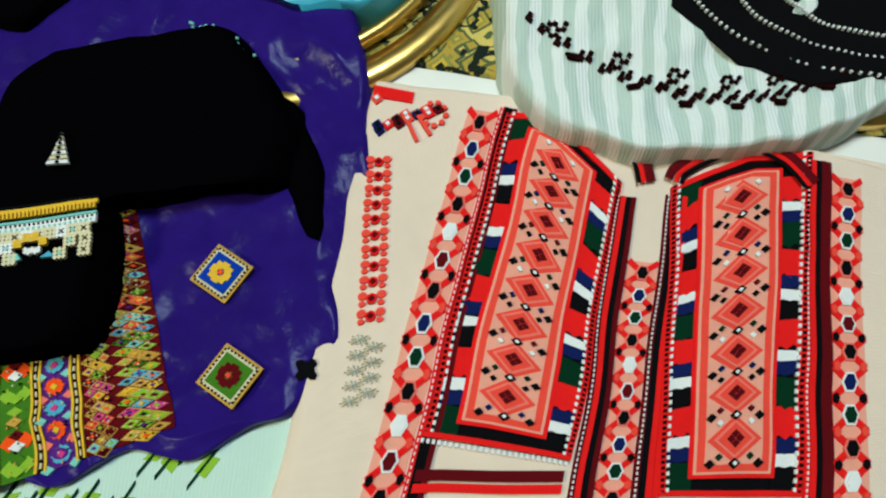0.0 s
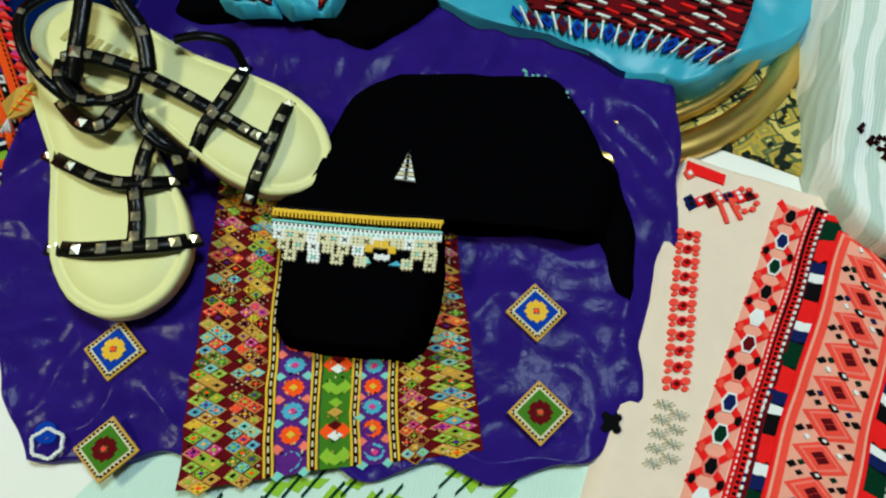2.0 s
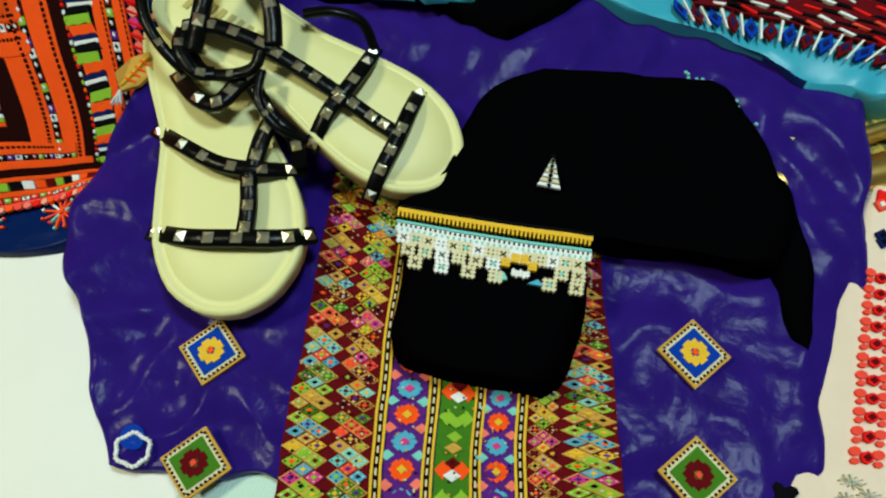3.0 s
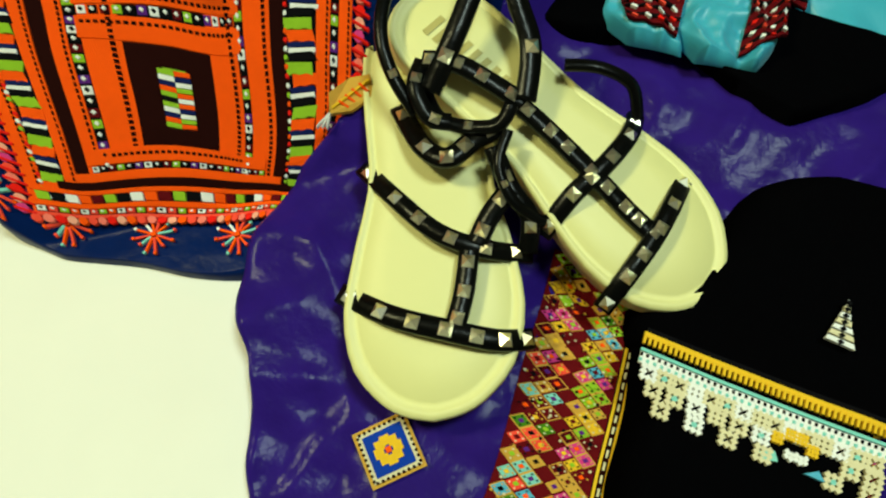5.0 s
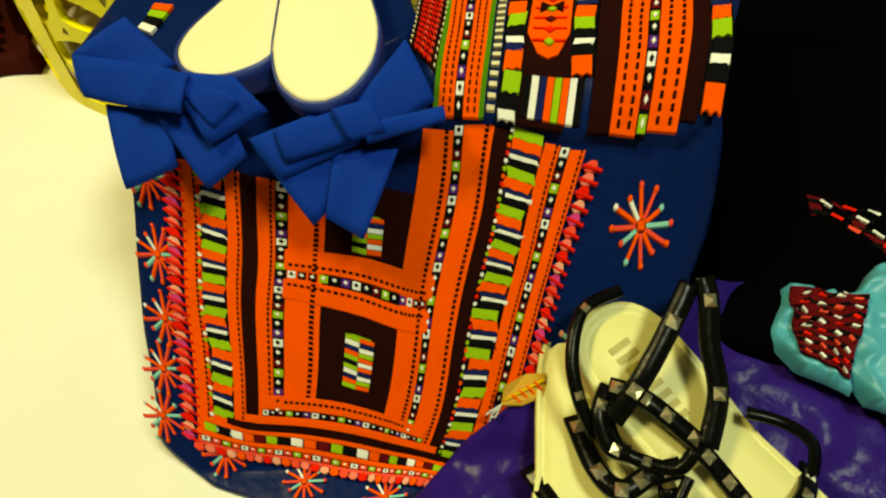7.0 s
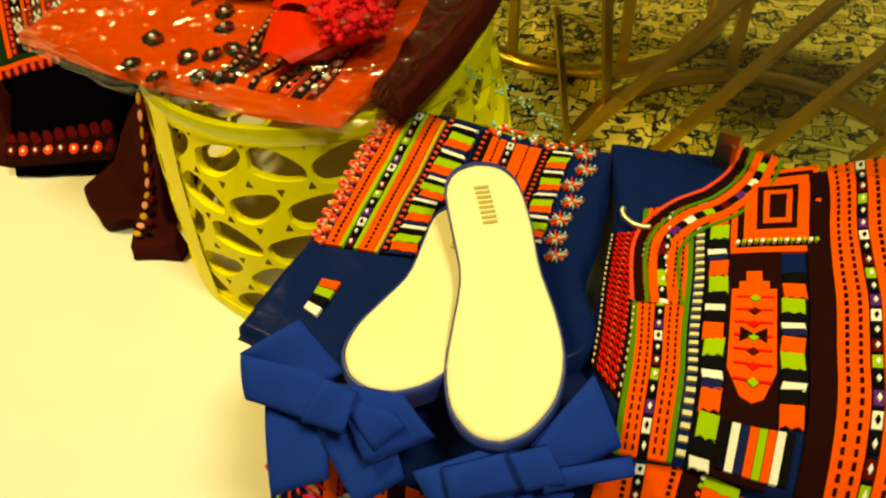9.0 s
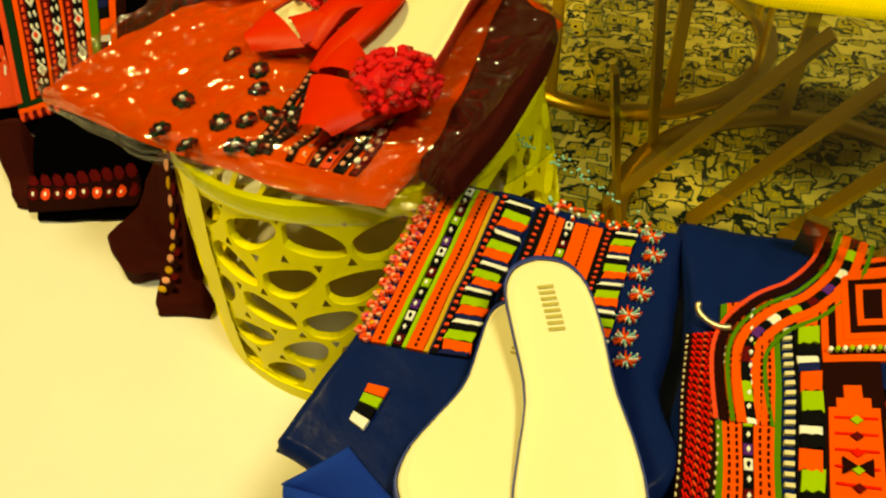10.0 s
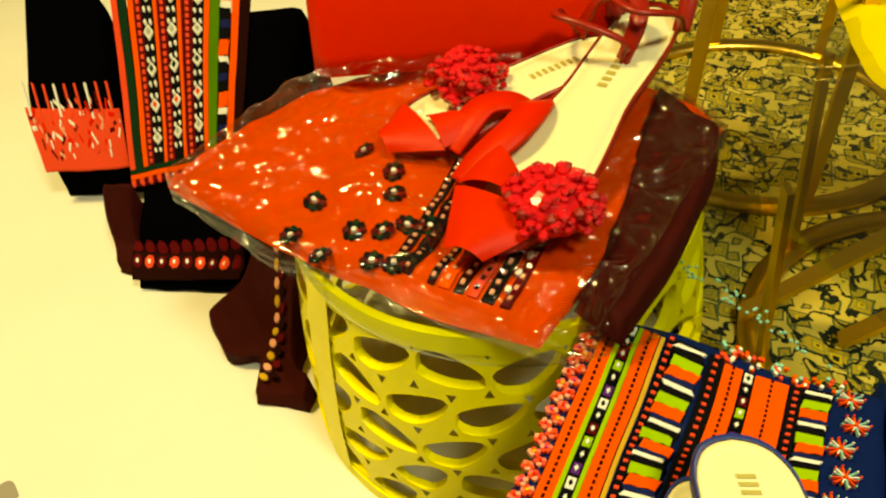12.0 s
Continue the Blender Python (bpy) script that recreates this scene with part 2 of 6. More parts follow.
class Needlework:
    """Raised stitched pieces on a cloth: a patch between four corners, worked in fractions u, v of it."""

    def __init__(self, a, b, c, d, height, seed=1, amp=0.003, size=0.05, wob=0.0025):
        self.c, self.h, self.seed, self.amp, self.size, self.wob = (a, b, c, d), height, seed, amp, size, wob
        self.bm = bmesh.new()
        self.cut = None
        self.loose = []

    def at(self, u, v, lift):
        if self.cut:
            k = self.cut(u)
            v = k + v * (1 - k)
        a, b, c, d = self.c
        x, y = ((a[k] * (1 - u) + b[k] * u) * (1 - v) + (c[k] * (1 - u) + d[k] * u) * v for k in (0, 1))
        x += self.wob * noise.noise(Vector((x * 16, y * 16, 3.1)))
        y += self.wob * noise.noise(Vector((x * 16, y * 16, 8.7)))
        return Vector((x, y, self.h(x, y) + wrinkle(x, y, self.seed, self.amp, self.size) + lift))

    def poly(self, pts, colour, lift=0.002):
        top = [self.bm.verts.new(self.at(u, v, lift)) for u, v in pts]
        low = [self.bm.verts.new(p.co - Vector((0, 0, 0.0025))) for p in top]
        k = NAMES.index(colour)
        try:
            f = self.bm.faces.new(top)
        except ValueError:
            return
        f.normal_update()
        if f.normal.z < 0:
            f.normal_flip()
        f.material_index = k
        n = len(top)
        for i in range(n):
            s = self.bm.faces.new((top[i], top[(i + 1) % n], low[(i + 1) % n], low[i]))
            s.material_index = k

    def rect(self, u0, v0, u1, v1, colour, lift=0.002, nu=1, nv=0):
        nv = nv or max(1, int(abs(v1 - v0) * 24))
        k = NAMES.index(colour)
        g = [[self.bm.verts.new(self.at(u0 + (u1 - u0) * i / nu, v0 + (v1 - v0) * j / nv, lift)) for i in range(nu + 1)] for j in range(nv + 1)]
        for j in range(nv):
            for i in range(nu):
                f = self.bm.faces.new((g[j][i], g[j][i + 1], g[j + 1][i + 1], g[j + 1][i]))
                f.normal_update()
                if f.normal.z < 0:
                    f.normal_flip()
                f.material_index = k
        ring = g[0] + [r[-1] for r in g[1:]] + g[-1][-2::-1] + [r[0] for r in g[-2:0:-1]]
        low = [self.bm.verts.new(p.co - Vector((0, 0, 0.0025))) for p in ring]
        n = len(ring)
        for i in range(n):
            self.bm.faces.new((ring[i], ring[(i + 1) % n], low[(i + 1) % n], low[i])).material_index = k

    def across(self, u0, v0, u1, v1, colour, lift=0.002):
        self.rect(u0, v0, u1, v1, colour, lift, nu=max(1, int(abs(u1 - u0) * 24)), nv=1)

    def diamond(self, u, v, ru, rv, colour, lift=0.003):
        self.poly([(u - ru, v), (u, v - rv), (u + ru, v), (u, v + rv)], colour, lift)

    def spot(self, u, v, ru, rv, colour, lift=0.003, n=6):
        self.poly([(u + ru * math.cos(6.2832 * k / n), v + rv * math.sin(6.2832 * k / n)) for k in range(n)], colour, lift)

    def line(self, p, q, wu, wv, colour, lift=0.003):
        """A straight stitched bar from p to q; wu, wv: half its width along u and v."""
        du, dv = (q[0] - p[0]) / max(1e-6, wu), (q[1] - p[1]) / max(1e-6, wv)
        n = math.hypot(du, dv)
        a, b = -dv / n * wu, du / n * wv
        self.poly([(p[0] + a, p[1] + b), (q[0] + a, q[1] + b), (q[0] - a, q[1] - b), (p[0] - a, p[1] - b)], colour, lift)

    def blocks(self, u0, u1, v0, v1, n, colours, lift=0.003, jag=0.12, rng=None):
        rng = rng or random.Random(5)
        row = [colours[k % len(colours)] for k in range(n)]
        tall = [{"white": 0.5, "navy": 0.6, "black": 0.9}.get(c, 1.25) for c in row]
        v = v0
        for c, k in zip(row, tall):
            h = (v1 - v0) * k / sum(tall)
            if c:
                a, b = (rng.uniform(-jag, jag) * (u1 - u0) for _ in (0, 1))
                s = rng.uniform(-0.15, 0.15) * h
                teeth = [(u0 + b + (u1 - u0) * e, v + (0.90 if e in (0.25, 0.75) else 1.04) * h + s * e) for e in (1, 0.75, 0.5, 0.25, 0)]
                self.piece([(u0 + a, v), (u1 + a, v + s)] + teeth, c, lift)
            v += h

    def piece(self, pts, colour, lift):
        """A stitched block that becomes a mesh of its own under the finished part."""
        whole, self.bm = self.bm, bmesh.new()
        self.poly(pts, colour, lift)
        self.loose.append((self.bm, colour))
        self.bm = whole

    def dashes(self, u, w, v0, v1, n, colour, lift=0.004, duty=0.55):
        h = (v1 - v0) / n
        for k in range(n):
            self.poly([(u - w, v0 + k * h), (u + w, v0 + k * h), (u + w, v0 + (k + duty) * h), (u - w, v0 + (k + duty) * h)], colour, lift)

    def dashes_across(self, v, w, u0, u1, n, colour, lift=0.004, duty=0.55):
        h = (u1 - u0) / n
        for k in range(n):
            self.poly([(u0 + k * h, v - w), (u0 + (k + duty) * h, v - w), (u0 + (k + duty) * h, v + w), (u0 + k * h, v + w)], colour, lift)

    def chain(self, u0, u1, v0, v1, n, base, fills, lift=0.003):
        """A band of linked cells with a bright bead in each."""
        self.rect(u0, v0, u1, v1, base, lift - 0.001)
        h = (v1 - v0) / n
        m, r = (u0 + u1) / 2, (u1 - u0) / 2
        for k in range(n):
            v = v0 + (k + 0.5) * h
            self.poly([(m - r * 0.8, v - h * 0.38), (m + r * 0.8, v - h * 0.38), (m + r * 0.8, v + h * 0.38), (m - r * 0.8, v + h * 0.38)], fills[k % len(fills)], lift)
            self.diamond(m, v, r * 0.4, h * 0.22, "white" if fills[k % len(fills)] != "white" else "black", lift + 0.001)

    def chain_across(self, v0, v1, u0, u1, n, base, fills, lift=0.003):
        self.across(u0, v0, u1, v1, base, lift - 0.001)
        h = (u1 - u0) / n
        m, r = (v0 + v1) / 2, (v1 - v0) / 2
        for k in range(n):
            u = u0 + (k + 0.5) * h
            self.poly([(u - h * 0.38, m - r * 0.8), (u + h * 0.38, m - r * 0.8), (u + h * 0.38, m + r * 0.8), (u - h * 0.38, m + r * 0.8)], fills[k % len(fills)], lift)
            self.diamond(u, m, h * 0.2, r * 0.4, "white" if fills[k % len(fills)] != "white" else "black", lift + 0.001)

    def star(self, u, v, ru, rv, colours, lift=0.003):
        for k in range(12):
            a = 0.2618 + k * 0.5236
            far = 1.0 if k % 3 else 0.78
            p, q = (u + 0.18 * ru * math.cos(a), v + 0.18 * rv * math.sin(a)), (u + far * ru * math.cos(a), v + far * rv * math.sin(a))
            self.line(p, q, ru * 0.055, rv * 0.055, colours[k % len(colours)], lift)
            self.spot(q[0], q[1], ru * 0.085, rv * 0.085, colours[(k + 1) % len(colours)], lift + 0.001, 5)
        self.diamond(u, v, ru * 0.16, rv * 0.16, colours[0], lift + 0.001)

    def done(self, name, parent, label=""):
        ob = part(name, self.bm, THREADS, parent, label, smooth=False)
        for bm, colour in self.loose:
            part("stitched_block", bm, THREADS, ob, smooth=False)
        return ob


# ---- the room ----
def slab(name, x0, y0, z0, x1, y1, z1, material, label="", category="", kind="structure"):
    bm = bmesh.new()
    bmesh.ops.create_cube(bm, size=1)
    for v in bm.verts:
        v.co = Vector(((x0 + x1) / 2 + v.co.x * (x1 - x0), (y0 + y1) / 2 + v.co.y * (y1 - y0), (z0 + z1) / 2 + v.co.z * (z1 - z0)))
    bmesh.ops.bevel(bm, geom=bm.edges[:], offset=0.002, segments=1, affect="EDGES")
    return tagged(part(name, bm, material, smooth=False), label, category, kind=kind)


slab("floor", -4.2, -2.6, -0.06, 2.4, 3.2, -0.004, PLASTER, "pale floor under the white sheet", "floor")
# Walls and ceiling are never in view; added in dark plaster to cut fill light.
slab("unseen_wall_north", -4.2, 3.2, -0.06, 2.4, 3.35, 2.6, PLASTER, "unseen plain plastered wall, added to limit bounced light", "wall")
slab("unseen_wall_south", -4.2, -2.75, -0.06, 2.4, -2.6, 2.6, PLASTER, "unseen plain plastered wall, added to limit bounced light", "wall")
slab("unseen_wall_west", -4.35, -2.6, -0.06, -4.2, 3.2, 2.6, PLASTER, "unseen plain plastered wall, added to limit bounced light", "wall")
slab("unseen_wall_east", 2.4, -2.6, -0.06, 2.55, 3.2, 2.6, PLASTER, "unseen plain plastered wall, added to limit bounced light", "wall")
slab("ceiling", -4.35, -2.75, 2.6, 2.55, 3.35, 2.7, PLASTER, "unseen plain ceiling, added to limit bounced light", "ceiling")


def sheet():
    bm = bmesh.new()
    n, m = 230, 110
    g = []
    for j in range(m + 1):
        line = []
        for i in range(n + 1):
            x, y = -3.4 + 4.6 * i / n, -1.4 + 2.1 * j / m
            p = Vector((x * 1.6 + y * 0.7, y * 2.5 - x * 0.9, 0.4))
            z = -0.0015 + 0.0035 * noise.noise(p) + 0.0030 * (1 - 2 * abs(noise.noise(p * 2.3))) + 0.0012 * (1 - 2 * abs(noise.noise(p * 5.1)))
            line.append(bm.verts.new((x, y, min(0.004, z))))
        g.append(line)
    for j in range(m):
        for i in range(n):
            bm.faces.new((g[j][i], g[j][i + 1], g[j + 1][i + 1], g[j + 1][i]))
    return tagged(part("white_sheet", bm, SHEET), "smooth white cloth sheet spread over the floor", "sheet", kind="structure")


sheet()
slab("rug", -2.1, 0.428, -0.003, 1.3, 2.3, 0.006, RUG, "olive yellow and dark green patterned woven rug", "rug").rotation_euler.z = math.radians(-9.9)


# ---- cream dress with red needlework ----
def cream_dress():
    t = thing("cream_dress", "cream cotton dress with dense red needlework front, laid flat", "dress", at=(0.1, 0.25, 0))
    h = flat(0.014)
    cloth("body", [(-0.060, 0.422, 0.10, 0.398), (-0.078, 0.330, 0.40, 0.315), (-0.090, 0.240, 0.38, 0.23), (-0.114, 0.107, 0.36, 0.11), (-0.15, -0.02, 0.36, -0.02)], h, CREAM, t, seed=2, amp=0.002, size=0.07, nu=60, nv=60)
    cloth("shoulder", [(0.08, 0.404, 0.215, 0.368), (0.10, 0.36, 0.40, 0.33), (0.12, 0.33, 0.40, 0.30)], flat(0.012), CREAM, t, seed=2, amp=0.002, size=0.07, nu=30, nv=14)
    q = ((0.016, 0.398), (0.300, 0.345), (-0.052, 0.109), (0.260, 0.117))

    def work():
        return Needlework(*q, h, seed=2, amp=0.002, size=0.07)

    def side_chain(u0, u1, n, v0=0.02):
        w = work()
        w.rect(u0, v0, u1, 1.35, "peach", 0.001)
        c = ["black", "navy", "green", "black", "white", "maroon"]
        for k in range(n):
            v, m, r = v0 + (k + 0.5) * (1.35 - v0) / n, (u0 + u1) / 2, (u1 - u0) / 2
            s = (1.35 - v0) / n
            w.line((u0, v - s / 2), (u1, v + s / 2), r * 0.16, s * 0.12, "red", 0.002)
            w.line((u1, v - s / 2), (u0, v + s / 2), r * 0.16, s * 0.12, "red", 0.0022)
            w.spot(m, v, r * 0.5, s * 0.36, "white" if k % 3 else "pink", 0.0028)
            w.spot(m, v, r * 0.36, s * 0.28, c[k % 6], 0.0036)
            for e in (u0 + r * 0.2, u1 - r * 0.2):
                w.spot(e, v + s / 2, r * 0.22, s * 0.18, "black" if k % 2 else "coral", 0.003, 5)
        w.done("chain_band", t, "band of linked red stitched diamonds")

    side_chain(0.0, 0.078, 17)
    side_chain(0.93, 1.0, 15, 0.06)
    side_chain(0.468, 0.535, 15, 0.40)

    def ribbon(u0, u1, v0, cols, name="striped_band"):
        w = work()
        n = len(cols)
        for k, c in enumerate(cols):
            w.rect(u0 + (u1 - u0) * k / n, v0, u0 + (u1 - u0) * (k + 0.96) / n, 1.35, c, 0.0022 + 0.0004 * (k % 2), nv=26)
        w.dashes(u0 + (u1 - u0) * 0.5 / n, (u1 - u0) * 0.12 / n, v0, 1.35, 90, "white", 0.0034)
        w.done(name, t, "narrow black and red stitched band")

    ribbon(0.082, 0.128, 0.0, ["red", "black", "black", "maroon"])
    ribbon(0.415, 0.466, 0.22, ["maroon", "red", "black", "maroon"])
    ribbon(0.537, 0.59, 0.20, ["maroon", "black", "red", "red"])
    ribbon(0.872, 0.93, 0.02, ["red", "red", "black", "maroon", "maroon"])

    def front_panel(corners, top, n):
        """A tall panel: dark block border, red lines, pink field of n coral diamonds; top: the cut of its upper edge."""
        u0, u1, v0, v1 = 0.0, 1.0, 0.0, 1.0
        w = Needlework(*corners, h, seed=2, amp=0.002, size=0.07, wob=0.003)
        w.cut = top
        w.rect(u0, v0, u1, v1, "black", 0.0012, nu=6, nv=26)
        cyc = ["green", "red", "navy", "white", "black", "red", "white", "navy"]
        w.blocks(0.05, 0.22, 0.02, 0.99, 17, cyc, 0.0024, 0.05, random.Random(3))
        w.blocks(0.78, 0.95, 0.02, 0.99, 17, cyc[4:] + cyc[:4], 0.0024, 0.05, random.Random(4))
        for a, b in ((0.0, 0.045), (0.955, 1.0)):
            w.rect(a, v0, b, v1, "red", 0.003, nv=26)
            w.dashes((a + b) / 2, 0.012, v0, v1, 60, "black", 0.004)
            w.dashes(b + 0.012 if a == 0 else a - 0.012, 0.010, v0, v1, 44, "white", 0.004, 0.5)
        w.across(0.0, 0.0, 1.0, 0.022, "red", 0.0035)
        i0, i1 = 0.20, 0.80
        w.rect(i0, 0.05, i1, 0.955, "red", 0.0032, nu=3, nv=26)
        w.rect(i0 + 0.03, 0.06, i1 - 0.03, 0.945, "peach", 0.004, nu=3, nv=26)
        w.rect(i0 + 0.05, 0.066, i1 - 0.05, 0.939, "coral", 0.0045, nu=3, nv=26)
        w.rect(i0 + 0.10, 0.083, i1 - 0.10, 0.922, "peach", 0.005, nu=3, nv=26)
        m, r = 0.5, 0.30 - 0.10
        hv = 0.835 / n
        for k in range(n):
            v = 0.085 + (k + 0.5) * hv
            w.diamond(m, v, r * 0.95, hv * 0.50, "coral", 0.0055)
            w.diamond(m, v, r * 0.74, hv * 0.40, "pink", 0.006)
            w.diamond(m, v, r * 0.60, hv * 0.33, "coral", 0.0065)
            for du, dv in ((0, -0.10), (0, 0.10), (-0.16, 0), (0.16, 0)):
                w.diamond(m + du * r, v + dv * hv, r * 0.15, hv * 0.09, "maroon", 0.0072)
            for e in (-1, 1):
                w.diamond(m + e * r * 0.85, v + hv * 0.5, r * 0.17, hv * 0.10, "black", 0.007)
                w.diamond(m + e * r * 0.55, v + hv * 0.36, r * 0.12, hv * 0.075, ("green", "navy", "maroon")[k % 3], 0.007)
                w.diamond(m + e * r * 0.55, v - hv * 0.36, r * 0.12, hv * 0.075, ("white", "black")[k % 2], 0.007)
            w.diamond(m, v + hv * 0.5, r * 0.2, hv * 0.11, "black", 0.0072)
            w.diamond(m, v + hv * 0.5, r * 0.09, hv * 0.05, "white", 0.0078)
        w.across(u0, 0.985, u1, 1.0, "red", 0.004)
        w.dashes_across(1.01, 0.006, u0, u1, 26, "white", 0.003)
        w.done("front_panel", t, "tall pink diamond panel in a red and black border")

    front_panel(((0.044, 0.388), (0.141, 0.388), (-0.014, 0.148), (0.080, 0.134)), lambda u: 0.24 * max(0.0, u - 0.35) / 0.65, 8)
    front_panel(((0.166, 0.352), (0.268, 0.352), (0.132, 0.114), (0.219, 0.116)), lambda u: 0.12 * max(0.0, 0.55 - u) / 0.55, 7)
    w = work()
    w.rect(0.10, 0.94, 0.40, 0.965, "maroon", 0.003, nu=6)
    w.rect(0.10, 0.97, 0.40, 0.99, "red", 0.003, nu=6)
    for k in range(5):
        w.line((0.14 + 0.05 * k, 1.02), (0.17 + 0.05 * k, 1.16), 0.008, 0.012, "coral", 0.003)
        w.line((0.12 + 0.05 * k, 1.10), (0.18 + 0.05 * k, 1.08), 0.008, 0.012, "coral", 0.0034)
    tagged(w.done("lower_panel", t), kind="stuff")
    # sleeve motifs
    w = Needlework((-0.063, 0.352), (-0.041, 0.352), (-0.062, 0.218), (-0.040, 0.222), h, seed=2, amp=0.002, size=0.07)
    for k in range(11):
        v = (k + 0.5) / 11
        for e in (0.2, 0.8):
            w.spot(e, v - 0.02, 0.16, 0.022, "coral", 0.002, 8)
            w.spot(e, v + 0.022, 0.12, 0.015, "coral", 0.0024, 6)
        w.spot(0.5, v, 0.17, 0.028, "red", 0.003, 8)
        w.diamond(0.5, v, 0.12, 0.018, "maroon", 0.0036)
    tagged(w.done("sleeve_motif", t, "coral stitched flower column on the sleeve"), kind="stuff")
    w = Needlework((-0.066, 0.212), (-0.038, 0.214), (-0.070, 0.165), (-0.044, 0.168), h, seed=2, amp=0.002, size=0.07)
    for k in range(9):
        w.star(0.3 + 0.4 * (k % 2), (k + 0.5) / 9, 0.26, 0.08, ["grey", "cream"], 0.0015)
    w.done("pale_motif", t)
    w = Needlework((-0.062, 0.412), (0.008, 0.400), (-0.066, 0.366), (0.004, 0.362), h, seed=2, amp=0.002, size=0.07)
    w.across(0.05, 0.0, 0.5, 0.22, "red", 0.002)
    for k in range(14):
        u, v = 0.1 + 0.8 * ((k * 0.37) % 1), 0.25 + 0.7 * ((k * 0.61) % 1)
        if u < 0.55 or v < 0.5:
            w.diamond(u, v, 0.07, 0.11, ("coral", "maroon", "red", "navy")[k % 4], 0.0025 + 0.0003 * (k % 3))
            w.diamond(u, v, 0.03, 0.05, ("white", "black")[k % 2], 0.004)
    for k in range(9):
        a = k * 0.698
        w.spot(0.75 + 0.12 * math.cos(a), 0.4 + 0.25 * math.sin(a), 0.035, 0.06, "coral", 0.003, 5)
    w.line((0.45, 0.5), (0.62, 1.0), 0.02, 0.03, "coral", 0.003)
    w.line((0.55, 0.4), (0.75, 0.85), 0.02, 0.03, "coral", 0.003)
    w.done("cuff_motif", t)
    w = Needlework((-0.101, 0.196), (-0.085, 0.196), (-0.101, 0.180), (-0.085, 0.180), h, seed=2, amp=0.002, size=0.07)
    w.spot(0.5, 0.5, 0.35, 0.35, "black", 0.002, 8)
    for k in range(4):
        w.spot(0.5 + 0.36 * math.cos(k * 1.57 + 0.7), 0.5 + 0.36 * math.sin(k * 1.57 + 0.7), 0.2, 0.2, "black", 0.0022, 6)
    w.done("small_motif", t, "small black stitched flower")
    # yoke line at the neck
    for pts in ([(0.091, 0.393), (0.120, 0.377), (0.143, 0.352), (0.148, 0.328)], [(0.160, 0.330), (0.167, 0.341), (0.192, 0.355), (0.224, 0.363), (0.250, 0.350), (0.265, 0.328)]):
        for k, (c, off, half) in enumerate((("maroon", 0.0, 0.0032), ("red", 0.0055, 0.0018), ("black", 0.0095, 0.0016))):
            bm = bmesh.new()
            last = None
            for i in range(33):
                x, y = curve(pts, i / 32)
                x1, y1 = curve(pts, max(0, i / 32 - 0.02))
                x2, y2 = curve(pts, min(1, i / 32 + 0.02))
                nn = Vector((y2 - y1, x1 - x2)).normalized()
                row = [bm.verts.new((x + nn.x * (off + e * half), y + nn.y * (off + e * half), 0.020 + 0.0004 * k - (0.001 if abs(e) == 1 else 0))) for e in (1, 0.5, -0.5, -1)]
                if last:
                    for a in range(3):
                        bm.faces.new((last[a], last[a + 1], row[a + 1], row[a])).material_index = NAMES.index(c)
                last = row
            part("neck_band", bm, THREADS, t, c + " stitched neck edging" if c != "maroon" else "dark red stitched neck edging")


cream_dress()


